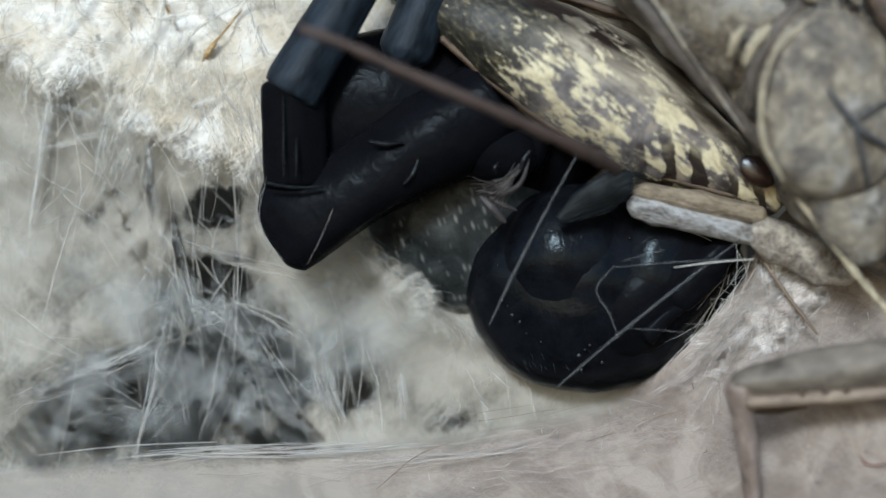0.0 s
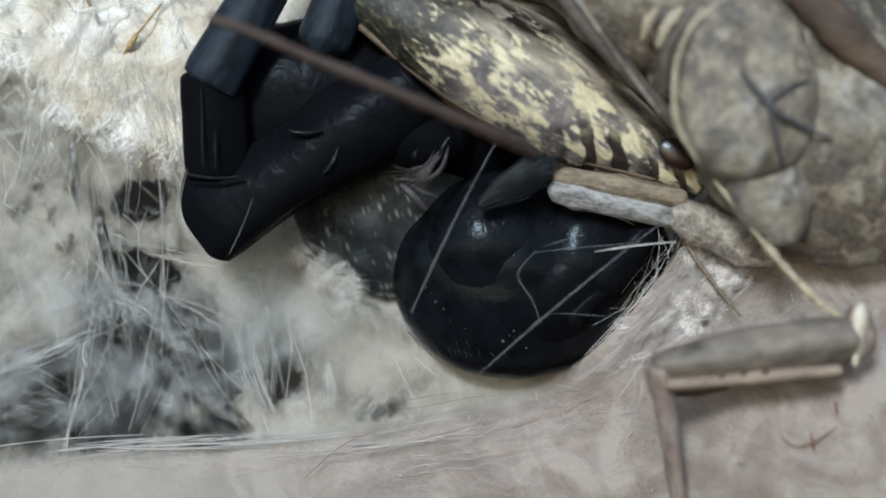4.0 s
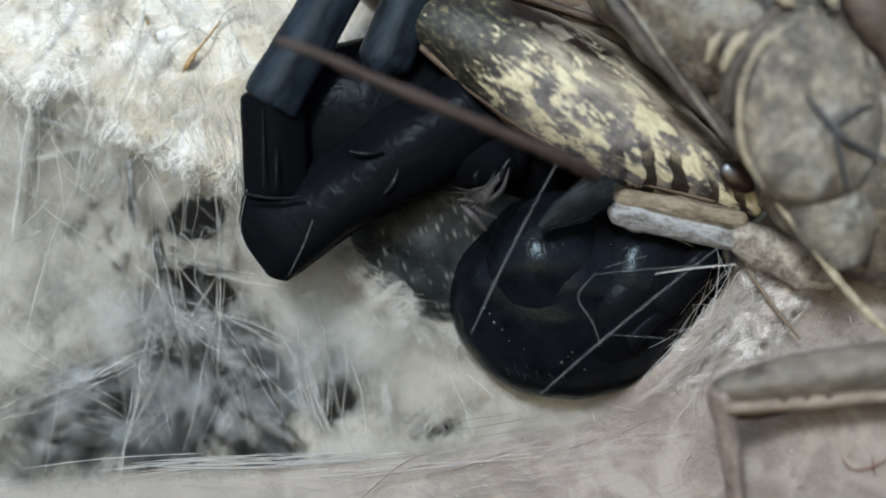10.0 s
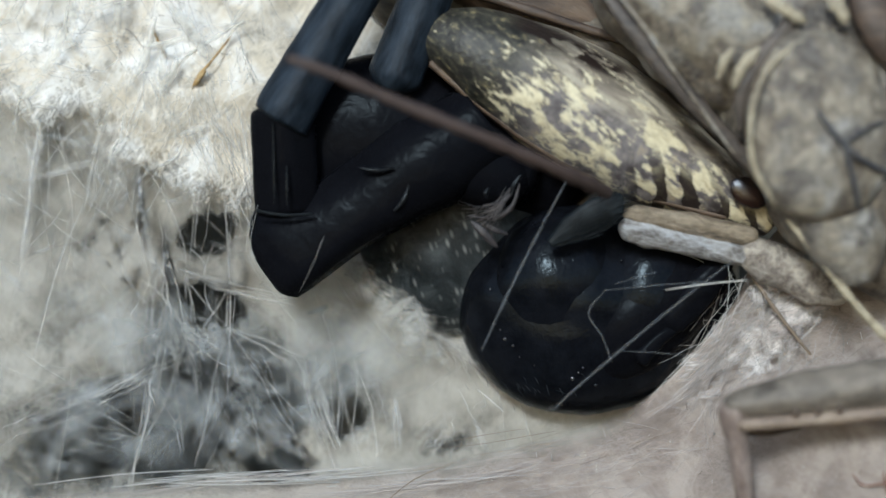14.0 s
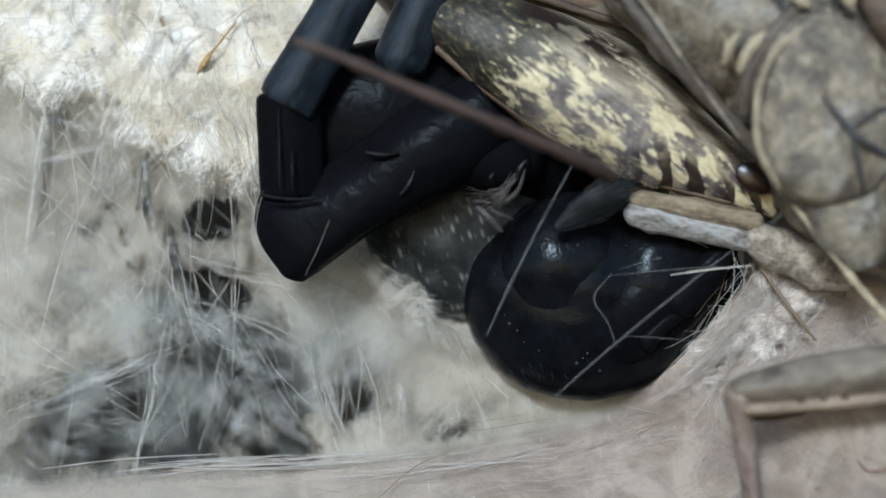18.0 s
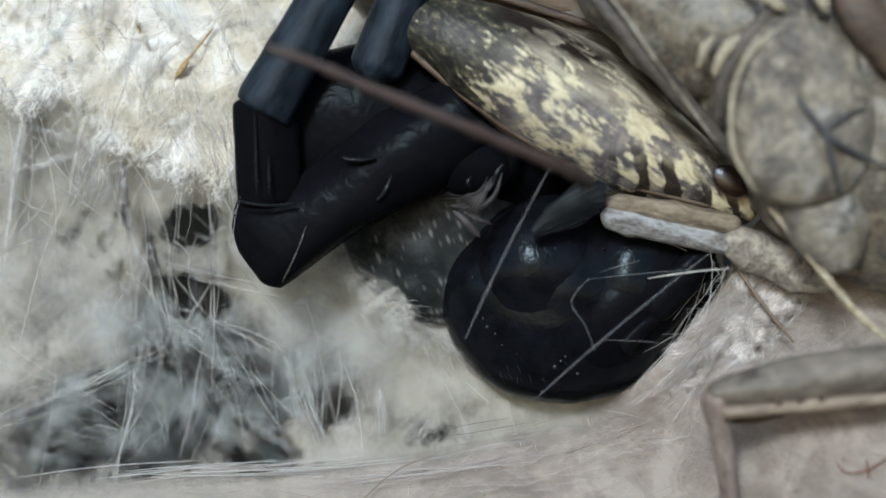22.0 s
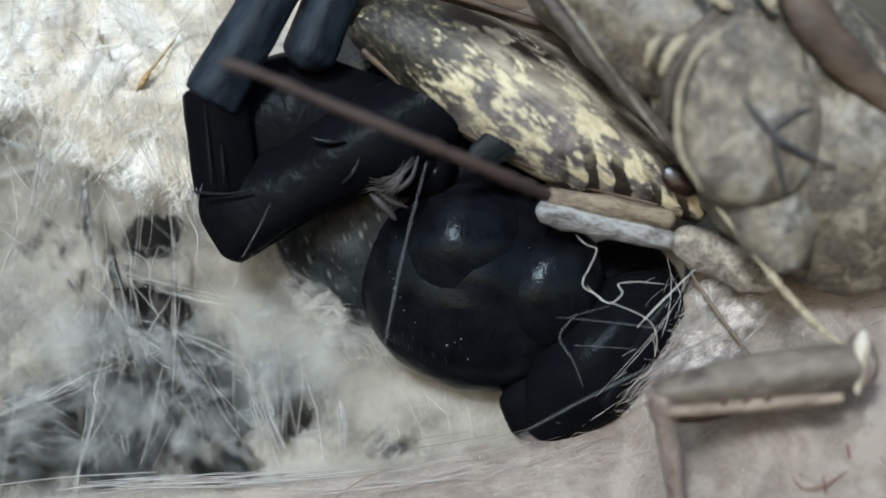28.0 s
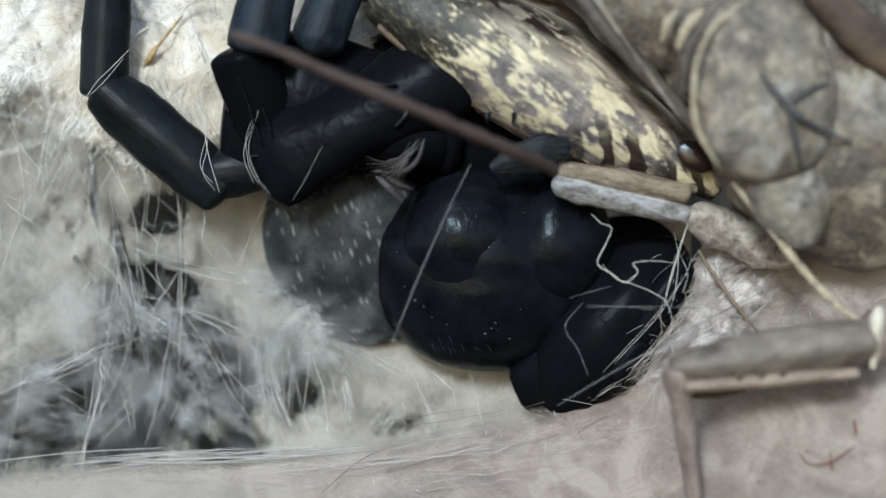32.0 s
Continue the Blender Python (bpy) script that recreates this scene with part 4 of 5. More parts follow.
# felted strands in the white silk above and in the grey felt beside the gaps
for k in range(46):
    top = k < 26
    u, v = (wr.uniform(-30, 430), wr.uniform(-20, 300)) if top else (wr.uniform(-20, 400), wr.uniform(260, 520))
    a, l, c = wr.gauss(1.9 if top else 1.4, 0.55), wr.uniform(30, 110), wr.gauss(0, 18)
    d0 = wr.uniform(0.25, 0.6) if top else wr.uniform(1.0, 1.6)
    wisps("silk_wisp", [(((u - math.cos(a) * l, v - math.sin(a) * l, d0), (u - math.sin(a) * c, v + math.cos(a) * c, d0), (u + math.cos(a) * l, v + math.sin(a) * l, d0 + 0.1)), wr.uniform(4, 14))],
          SILKFELT if top else SILKWISP, "felted strand of white silk in the upper web" if top else "soft drawn-out wisp of white silk between the dark gaps", 0.55 if top else 0.34, "silk wisps", "thing", 0.6)

# a felted white clump beside the jaw
web_layer("silk_clump", SILKFLUFF, lambda u, v: -0.80 - 0.35 * math.exp(-((u - 1365) ** 2 + (v - 595) ** 2) / 50 ** 2),
          lambda u, v: 1.0 * math.exp(-(((u - 1365) * 0.75 - (v - 595) * 0.66) / 88) ** 4) * math.exp(-(((u - 1365) * 0.66 + (v - 595) * 0.75) / 40) ** 2 * 0.6) * (0.85 + 1.0 * noise.noise((u / 22, v / 22, 2))) - 0.08,
          12.0, "white fluffy silk clump beside the spider's jaw", 1270, 500, 1470, 690, 4, 0.5)

# white felt drawn along the sheet's edge beside the jaw
for row in ((((1105, 742, -0.45), (1185, 690, -0.6), (1255, 612, -0.75), (1305, 540, -0.8)), 26), (((1285, 580, -0.95), (1350, 525, -1.0), (1425, 478, -1.0)), 28), (((1215, 690, -0.75), (1290, 640, -0.85), (1345, 620, -0.9)), 20), (((1140, 745, -0.6), (1210, 720, -0.7), (1270, 700, -0.8)), 13)):
    wisps("silk_wisp", [row], SILKFLUFF, "white felted wisp of silk beside the spider's jaw", 0.42, "silk wisps", "thing")

# amber bits in the silk
for pts, r in ((((332, 165, 0.5), (345, 140, 0.4), (362, 122, 0.4), (402, 72, 0.6)), 2.6), (((338, 158, 0.4), (345, 146, 0.35), (356, 132, 0.35)), 5.0), (((262, 55, 0.7), (275, 85, 0.6), (288, 112, 0.7)), 2.2)):
    strand("straw_bit", pts, r, STRAW, "amber plant fibre caught in the white silk", "plant fibre")

# red and dark fibres on the beige sheet
for pts, r in ((((1500, 848, -1.3), (1520, 868, -1.35), (1560, 862, -1.35), (1600, 835, -1.3)), 1.5), (((1598, 790, -1.3), (1602, 815, -1.3)), 2.6), (((1555, 845, -1.3), (1560, 880, -1.3)), 1.6)):
    pts = [(u, v, sheet_depth(u, v) - 0.15) for u, v, d in pts]
    strand("red_fibre", pts, r, RUST, "curled rust-red fibre lying on the beige silk", "fibre")
strand("dry_hair", ((1318, 488, -1.25), (1345, 530, -1.3), (1385, 585, -1.35), (1427, 637, -1.35)), 3.4, THREADBROWN, "dry brown bristle sticking out of the silk", "bristle")
strand("dry_hair", ((650, 920, -0.6), (720, 860, -0.5), (800, 825, -0.4)), 1.0, THREADBROWN, "dry brown bristle lying along the sheet's rim", "bristle")


# ---- the prey: a mottled grasshopper, held in the web ----
prey = thing("grasshopper", P(1480, 470, -1.2), "mottled tan and brown grasshopper caught in the silk web", "grasshopper")

part("hind_femur", mesh_of("hind_femur", *bar(712, [(0, 20, 30, 34), (0.03, 52, 44, 46), (0.10, 80, 66, 60), (0.18, 97, 78, 78), (0.32, 112, 88, 94), (0.48, 117, 88, 102), (0.59, 105, 80, 101), (0.68, 86, 68, 92), (0.76, 66, 56, 80), (0.84, 52, 46, 66), (0.93, 42, 42, 50), (1, 40, 38, 44)], -0.9, 36, 70, 6, 0.02, 0.02, cap=0.3), FEMUR),
     prey, along(742, 60, 1372, 392, -0.9), "hind femur with ragged cream flecks on grey-brown")
part("femur_keel", mesh_of("femur_keel", *bar(600, [(0, 7, 9), (0.5, 8, 9), (1, 6, 7)], -1.5, 10, 40, bend=-46), HUSKDARK), prey, along(752, 118, 1305, 408, -1.2), "dark lower keel of the femur")
part("knee", mesh_of("knee", *lump(36, 9, 25, -1.6, 0.06, 30), KNEE), prey, spot(1318, 350, -1.88, 32), "glossy red-brown knee")
tibia = part("hind_tibia", mesh_of("hind_tibia", *bar(262, [(0, 9, 12), (0.05, 20, 20), (0.2, 25, 23), (0.5, 22, 22), (0.8, 19, 20), (1, 14, 16)], -1.0, 24, 60, 4, 0.05, 0.13), SHIN), prey, along(1086, 408, 1333, 467, -1.35), "pale grey flaking hind tibia")
part("tibia_ridge", mesh_of("tibia_ridge", *bar(246, [(0, 4, 5), (0.10, 18, 14), (0.5, 23, 19), (1, 17, 15)], -1.0, 16, 50, bump=0.10), SHINTAN), tibia, along(1090, 384, 1322, 428, -1.4), "tan upper ridge of the tibia, shade in its colour")
part("tibia_base", mesh_of("tibia_base", *bar(210, [(0, 22, 20), (0.25, 38, 26), (0.7, 38, 26), (1, 16, 16)], -1.0, 20, 40, 4, 0.05, 0.14), PLATE), prey, along(1302, 448, 1490, 532, -1.4), "pale flaking lower leg joint")

# thorax plates
part("flank", mesh_of("flank", *lump(260, 60, 90, 0.3, 0.09, 60, 5.0), HUSKTAN), prey, spot(1150, 130, 0.5, 32), "brown flank behind the femur")
part("wing_case", mesh_of("wing_case", *bar(640, [(0, 60, 40), (0.5, 62, 44), (1, 30, 30)], 0.2, 20, 30, 5, 0.05, 0.03), HUSKDARK), prey, along(640, -120, 1190, 120, 0.3), "dark streaked folded wing case")
part("wing_root", mesh_of("wing_root", *lump(120, 40, 74, 0.6, 0.10, 50, 3.0), HUSKTAN), prey, spot(735, 2, 0.7, 20), "dark brown wing root")
part("wing_edge", mesh_of("wing_edge", *bar(440, [(0, 8, 8), (0.5, 9, 8), (1, 6, 6)], -0.4, 12, 40, bump=0.25), HUSKDARK), prey, along(742, -34, 1130, 92, -0.5), "brown front edge of the wing case")
part("side_plate", mesh_of("side_plate", *lump(250, 110, 130, -1.6, 0.10, 80, 4.0, 64, 40), HUSK), prey, spot(1235, 40, -2.0, 38), "mottled tan plate of the thorax side")
part("thorax", mesh_of("thorax", *lump(330, 150, 220, -1.2, 0.09, 100, 2.0, 64, 40), HUSK), prey, spot(1530, 250, -1.7, 50), "mottled tan thorax")


def dish(x, y, z):
    """A plate with a low rim and a sunk middle."""
    q = min(1.0, math.hypot(x / 130, z / 165))
    return x, y * (0.75 + 0.35 * q * q), z


part("neck_shield", mesh_of("neck_shield", *lump(128, 62, 172, -3.0, 0.05, 70, 6.0, 48, 30, dish), HUSK), prey, spot(1442, 232, -3.7, -8), "rounded mottled shield plate")
part("cheek_plate", mesh_of("cheek_plate", *lump(74, 46, 120, -2.6, 0.06, 60, 8.0), HUSK), prey, spot(1478, 400, -3.2, -22), "lower lobe of the shield plate")
RIMS = (
    ("shield_rim", ((1405, 82, -3.2), (1350, 135, -3.4), (1322, 215, -3.5), (1325, 300, -3.4), (1362, 370, -3.2)), 5, CREAM, "cream rim of the shield"),
    ("seam", ((1040, -30, -1.9), (1108, 55, -2.2), (1192, 160, -2.2), (1305, 280, -2.0), (1425, 405, -2.0)), 15, SEAM, "dark seam between the plates"),
    ("seam", ((1420, 20, -2.7), (1370, 75, -2.9), (1310, 160, -2.9), (1300, 240, -2.7)), 14, SEAM, "dark seam between the plates"),
    ("seam_edge", ((1062, -30, -2.1), (1130, 55, -2.5), (1210, 170, -2.4), (1290, 280, -2.3)), 4, HUSK, "pale edge along the seam"),
    ("rib", ((1290, 165, -3.0), (1305, 130, -3.1), (1335, 95, -3.1)), 9, CREAM, "cream rib between the plates"),
    ("rib", ((1262, 150, -2.9), (1272, 120, -3.0), (1290, 95, -3.0)), 7, CREAM, "cream rib between the plates"),
    ("rib", ((1340, 0, -2.9), (1385, 28, -3.1), (1420, 50, -3.1)), 11, CREAM, "cream rib between the plates"))
VEINS = (
    ("rib", ((1450, -10, -2.9), (1478, 25, -3.1), (1490, 50, -3.1)), 12, CREAM, "cream rib between the plates"),
    ("vein", ((1438, 205, -3.56), (1485, 265, -3.58), (1530, 300, -3.44), (1600, 330, -3.04)), 6, VEIN, "dark branching vein on the shield"),
    ("vein", ((1485, 262, -3.62), (1500, 320, -3.56), (1512, 380, -3.36)), 5, VEIN, "dark branching vein on the shield"),
    ("vein", ((1488, 262, -3.62), (1530, 235, -3.5), (1560, 225, -3.3)), 4, VEIN, "dark branching vein on the shield"),
    ("lower_rim", ((1385, 398, -2.2), (1440, 462, -2.4), (1500, 540, -2.3), (1570, 615, -2.2), (1640, 660, -2.1)), 7, CREAM, "cream lower edge of the thorax"),
    ("upper_band", ((1420, -180, -2.6), (1500, -60, -2.8), (1545, 40, -3.1), (1590, 110, -3.1), (1660, 180, -2.9), (1760, 260, -2.7)), 36, HUSKDARK, "dark brown band across the back"))
for name, pts, r, material, label in RIMS + VEINS:
    verts, faces = [], []
    pts = [(u, v, d - 0.95) for u, v, d in pts]
    base = P(*pts[0])
    thread_mesh(verts, faces, [P(*q) - base for q in spline(pts, 24)], r * U, 10, 0.35, 0.5)
    part(name, mesh_of(name, verts, faces, material), prey, Matrix.Translation(base), label)

# foreleg resting on the beige sheet
foreleg = part("foreleg_femur", mesh_of("foreleg_femur", *bar(372, [(0, 15, 18), (0.12, 28, 28), (0.4, 42, 36), (0.8, 44, 36), (1, 34, 30)], -2.6, 24, 50, 4, 0.05, 0.06), FORELEG), prey, along(1272, 728, 1640, 680, -3.4), "grey-brown foreleg")
part("femur_ridge", mesh_of("femur_ridge", *bar(310, [(0, 11, 14), (0.5, 13, 16), (1, 11, 12)], -2.8, 12, 24, bump=0.05), FORERIM), foreleg, along(1298, 762, 1604, 738, -3.65), "tan lower ridge")
for u, v in ((1440, 738), (1478, 736), (1400, 742)):
    part("spine_pit", mesh_of("spine_pit", *lump(7, 6, 8, -3.0, 0.0, nu=12, nv=8), HUSKDARK), foreleg, spot(u, v, -3.9))
part("foreleg_tibia", mesh_of("foreleg_tibia", *bar(330, [(0, 24, 22), (0.08, 27, 24), (0.2, 20, 20), (0.6, 15, 16), (1, 14, 14)], -2.5, 18, 44, 4, 0.06, 0.10), FORESHIN), prey, along(1288, 715, 1330, 1035, -3.4, -2.6), "tan foreleg tibia")
part("claw", mesh_of("claw", *bar(112, [(0, 9, 9), (0.2, 14, 12), (0.7, 11, 10), (1, 5, 5)], -2.9, 16, 30, bump=0.12), WHITE), prey, along(1648, 618, 1636, 726, -3.6), "white pointed spur")
part("ankle", mesh_of("ankle", *lump(32, 26, 50, -2.7, 0.12, 40), FORESHIN), prey, spot(1640, 672, -3.3), "brown joint")

# dark strip added as the foreleg's shadow on the sheet
part("foreleg_shade", mesh_of("foreleg_shade", *bar(100, [(0, 5, 6), (0.5, 9, 8), (1, 4, 5)], -1.7, 10, 14, bump=0.15), HUSKDARK), prey, along(1308, 776, 1405, 766, -2.8), "dark strip standing in for the shade under the foreleg")

# a red-brown feeler in front of spider and prey
line = spline(((500, 112, -5.6), (580, 140, -5.6), (700, 192, -5.4), (860, 258, -5.0), (985, 312, -4.2), (1068, 350, -3.0)), 40)
feeler = thing("feeler", P(1068, 350, -3.0), "red-brown feeler lying across spider and prey", "feeler")
for a in range(0, 40, 8):
    verts, faces = [], []
    base = P(*line[a])
    thread_mesh(verts, faces, [P(*q) - base for q in line[a:a + 9]], (8.0 + 0.12 * a) * U, 12, 0.95)
    part("feeler_joint", mesh_of("feeler_joint", verts, faces, STALK), feeler, Matrix.Translation(base))

# ---- the black spider ----
spider = thing("spider", P(950, 560, 2.2), "glossy black spider with blue-black legs feeding in its web", "spider")


def head_shape(x, y, z):
    """Head with a brow ridge low in front."""
    f = 1.0 if y < 0 else 0.0
    y -= f * 1 * math.exp(-((z + 0.10 * x + 62) / 26) ** 2) * math.exp(-(x / 150) ** 2)
    y += f * 4 * math.exp(-((z + 0.12 * x + 20) / 24) ** 2) * math.exp(-((x + 10) / 150) ** 2)
    y -= f * 6 * math.exp(-((x + 37) / 125) ** 2 - ((z - 47) / 125) ** 2)
    y -= f * 6 * math.exp(-((x - 117) / 100) ** 2 - ((z - 27) / 120) ** 2)
    return x, y, z


HEAD = (1019, 557)
head = part("head", mesh_of("head", *lump(214, 120, 186, 0.9, 0.035, 90, 1.0, 72, 48, head_shape), HEADBLACK), spider, spot(987, 594, 0.9), "glossy black head")
# the head's own mesh is centred on the turning point; its middle lies a little off
off = Vector(((HEAD[0] - 987) * grow(0.9), 0, (594 - HEAD[1]) * grow(0.9)))
for vert in head.data.vertices:
    vert.co += off
for u, v, rx, rz, ry in ((982, 510, 122, 130, 88), (1136, 530, 102, 122, 87)):
    part("chelicera_base", mesh_of("chelicera_base", *lump(rx, ry, rz, 0.2, 0.03, 60, u / 50, 64, 44), HEADBLACK), head, spot(u, v, 0.22, 14), "smooth bulging black chelicera base")
# eyes and short bristles on the brow
for u, v, r in ((1005, 678, 4.5), (1024, 660, 3), (886, 608, 4), (900, 620, 3), (962, 605, 3), (976, 604, 3), (1046, 690, 3)):
    part("eye", mesh_of("eye", *lump(r, r, r, -1.0, 0, nu=14, nv=10), EYE), head, spot(u, v, -1.02 if u < 1010 and v > 640 else -0.85), "small shiny dark eye")
verts, faces = [], []
base = P(987, 594, 0.9)
for k in range(26):
    u, v = rng.gauss(925, 55), rng.gauss(690, 18)
    a = rng.gauss(0.9, 0.35)
    l = rng.uniform(7, 18)
    pts = [P(u + math.cos(a) * l * f, v + math.sin(a) * l * f + 3 * f * f, -0.62 - 0.12 * math.sin(2.6 * f)) - base for f in (0, 0.35, 0.7, 1)]
    thread_mesh(verts, faces, pts, 0.45 * U, 3, 0.2)
part("bristles", mesh_of("bristles", verts, faces, GREYHAIR), head, Matrix.Translation(base), "short grey bristles on the brow")

# tiny shiny bumps added to scatter glints over the head
for u, v, r in ((868, 582, 2.5), (878, 592, 2.0), (912, 640, 2.0), (938, 655, 1.8), (1016, 668, 2.2), (1070, 640, 1.8), (930, 420, 2.4), (948, 432, 2.0), (1092, 470, 2.2), (1102, 500, 1.8), (1120, 560, 2.0), (860, 520, 2.0)):
    part("glint_bump", mesh_of("glint_bump", *lump(r, r, r, -1.0, 0.1, nu=12, nv=8), EYE), head, spot(u, v, float(np.interp(math.hypot(u - 1019, v - 557), (0, 90, 150, 190), (-0.98, -0.9, -0.62, -0.1)))), "tiny shiny bump added for a glint")

jaw = part("jaw", mesh_of("jaw", *lump(190, 95, 100, 0.4, 0.07, 90, 3.0, 56, 36), BLACK), spider, spot(1128, 556, 0.35, -41), "black lower jaw")
part("jaw_fold", mesh_of("jaw_fold", *bar(170, [(0, 26, 16), (0.5, 34, 22), (1, 18, 14)], -0.6, 18, 20, bump=0.05), BLACK), jaw, along(1170, 590, 1255, 492, -0.85), "folded black fang sheath")
part("fang", mesh_of("fang", *bar(120, [(0, 20, 15), (0.6, 14, 12), (1, 4, 4)], -0.6, 14, 18, bend=10), BLACK), jaw, along(1120, 650, 1215, 575, -0.85), "curved black fang")

carapace = part("carapace", mesh_of("carapace", *lump(176, 100, 196, 1.6, 0.03, 90, 5.0, 48, 32), SPECKLED), spider, spot(800, 410, 1.7, -20), "dark grey carapace with rows of pale flecks")
lip = part("lower_lip", mesh_of("lower_lip", *lump(150, 54, 100, 0.4, 0.08, 60, 13.0), BLACK), spider, spot(1060, 620, 0.5, -14), "black lower lip")
part("mouthpart", mesh_of("mouthpart", *lump(112, 60, 104, 1.4, 0.04, 80, 11.0), BLACK), spider, spot(1188, 528, 1.3, 10), "black mouthpart between head and jaw")
abdomen = part("abdomen", mesh_of("abdomen", *lump(210, 120, 160, 2.2, 0.03, 90, 7.0), BLACK), spider, spot(860, 250, 1.6, 10), "black abdomen")
part("collar", mesh_of("collar", *bar(190, [(0, 8, 8), (0.4, 16, 9), (1, 6, 6)], 0.9, 12, 24, bend=-14, bump=0.08), GREYHAIR), carapace, along(803, 560, 778, 385, 0.75), "grey fold beside the head")

# felted silk fringe that clings to the carapace
verts, faces = [], []
base = P(700, 540, 0.9)
for k in range(330):
    f = rng.random()
    u, v = 600 + 235 * f + rng.gauss(0, 10), 470 + 165 * f + 22 * math.sin(math.pi * f) + rng.gauss(0, 10)
    a = rng.gauss(0.75, 0.35)
    l = rng.uniform(20, 80)
    bow = rng.gauss(0, 8)
    pts = [P(u + math.cos(a) * l * s - math.sin(a) * bow * s * (1 - s), v + math.sin(a) * l * s + math.cos(a) * bow * s * (1 - s), rng.uniform(0.5, 1.1)) - base for s in (0, 0.3, 0.6, 1)]
    thread_mesh(verts, faces, pts, rng.uniform(0.2, 0.5) * U, 3, 0.3)
fringe = new("silk_fringe", mesh_of("silk_fringe", verts, faces, THREADSOFT))
fringe.matrix_basis = Matrix.Translation(base)
tagged(fringe, "white felted silk fringe clinging to the carapace", "spider silk", kind="stuff")

felt_edge = wisps("silk_felt_edge", [(((585, 470, 0.55), (650, 530, 0.5), (720, 590, 0.5), (800, 640, 0.55), (850, 665, 0.6)), 40), (((600, 455, 0.6), (690, 530, 0.55), (790, 610, 0.6)), 22)], SILKFELT, "felted white silk over the carapace's edge", 0.30)

# hair fan between head and legs
verts, faces = [], []
base = P(860, 385, -1.5)
for k in range(30):
    f = k / 29
    a0 = P(905 - 20 * f + rng.gauss(0, 5), 335 + 20 * f + rng.gauss(0, 4), -1.5)
    mid = P(868 + rng.gauss(0, 6), 372 + 26 * f, -1.7)
    tip = P(800 + 60 * f + rng.gauss(0, 8), 372 + 66 * f + rng.gauss(0, 6), -1.3)
    thread_mesh(verts, faces, [p - base for p in spline([a0, mid, tip], 8)], rng.uniform(0.3, 0.8) * U, 3, 0.2)
fan = part("hair_fan", mesh_of("hair_fan", verts, faces, PALEHAIR), spider, Matrix.Translation(base), "pale curved hair fan")

for pts, r, flat in ((((820, 391, -1.45), (869, 394, -1.6), (899, 373, -1.65), (912, 334, -1.6)), 4.5, 0.5), (((846, 372, -1.5), (880, 368, -1.65), (898, 350, -1.65)), 3.0, 0.5),
                     (((826, 400, -1.4), (848, 420, -1.5), (872, 446, -1.45)), 7, 0.3), (((838, 396, -1.4), (866, 414, -1.5), (892, 424, -1.45)), 5, 0.3)):
    verts, faces = [], []
    start = P(*pts[0])
    thread_mesh(verts, faces, [P(*q) - start for q in spline(pts, 20)], r * U, 10, 0.25, flat)
    part("membrane_fold", mesh_of("membrane_fold", verts, faces, MEMBRANE), fan, Matrix.Translation(start), "pale lilac-grey membrane fold")

# feathery palp
g = grow(-2.3)
palp = part("palp", mesh_of("palp", *bar(157, [(0, 8, 6, 8), (0.3, 26, 9, 22), (0.65, 27, 9, 38), (0.9, 16, 6, 30), (1, 3, 3, 6)], -2.3, 18, 24, bump=0.05, cap=0.1), PALP), spider, along(965, 440, 1095, 352, -1.6), "feathery grey-blue palp")
verts, faces = [], []
for k in range(300):
    s, h = rng.uniform(0.0, 0.9), rng.uniform(-1, 1)
    x0, y0 = 157 * s * g, -11 * g * (1 - h * h) * rng.random()
    z0 = h * np.interp(s, (0, 0.35, 0.7, 1), (8, 25, 26, 6)) * g * (1.3 if h < 0 else 1.0)
    l, a = rng.uniform(22, 46) * g, rng.gauss(0.16 * h - 0.08, 0.08)
    pts = [Vector((x0 + math.cos(a) * l * f, y0 - 3 * g * f, z0 + math.sin(a) * l * f)) for f in (0, 0.4, 0.75, 1)]
    thread_mesh(verts, faces, pts, 0.5 * U, 3, 0.2)
part("palp_hairs", mesh_of("palp_hairs", verts, faces, GREYHAIR), palp, palp.parent.matrix_basis @ palp.matrix_basis, "soft grey hairs")

# legs
ROUND = [(0, 0.8), (0.08, 1.0), (0.9, 0.96), (1, 0.85)]


def limb(w0, w1, k=0.8):
    return [(s, (w0 + (w1 - w0) * s) * f, (w0 + (w1 - w0) * s) * f * k) for s, f in ROUND]


leg_front = {}
leg_front["femur"] = part("leg_femur", mesh_of("leg_femur", *bar(480, [(0, 58, 12, 6), (0.02, 86, 26, 22), (0.039, 104, 36, 34), (0.0875, 128, 48, 36), (0.115, 136, 54, 37), (0.2, 128, 58, 38), (0.3, 112, 60, 38), (0.38, 106, 62, 40), (0.59, 106, 66, 58), (0.72, 108, 68, 76), (1, 84, 60, 66)], -0.9, 30, 44, 0, 0, 0.02, cap=0.02), BLACK), spider, along(481, 521, 850, 236, -0.7), "black front leg femur")
leg_front["patella"] = part("leg_patella", mesh_of("leg_patella", *bar(206, [(0, 50, 38), (0.1, 54, 42), (0.5, 55, 42), (0.9, 54, 36), (1, 52, 28)], -1.4, 28, 40, 4, 0.075, 0.02, cap=0.30), BLACK), spider, along(492, 192, 508, 525, -1.3, -0.8), "black front leg patella")
leg_front["tibia"] = part("leg_tibia", mesh_of("leg_tibia", *bar(390, [(0, 44, 34, 54), (0.06, 50, 40, 52), (0.9, 42, 34), (1, 38, 30)], -1.5, 28, 40, 4, 0.055, 0.03, cap=0.16), BLUEBLACK), spider, along(482, 226, 672, -96, -1.6), "blue-black front leg tibia")
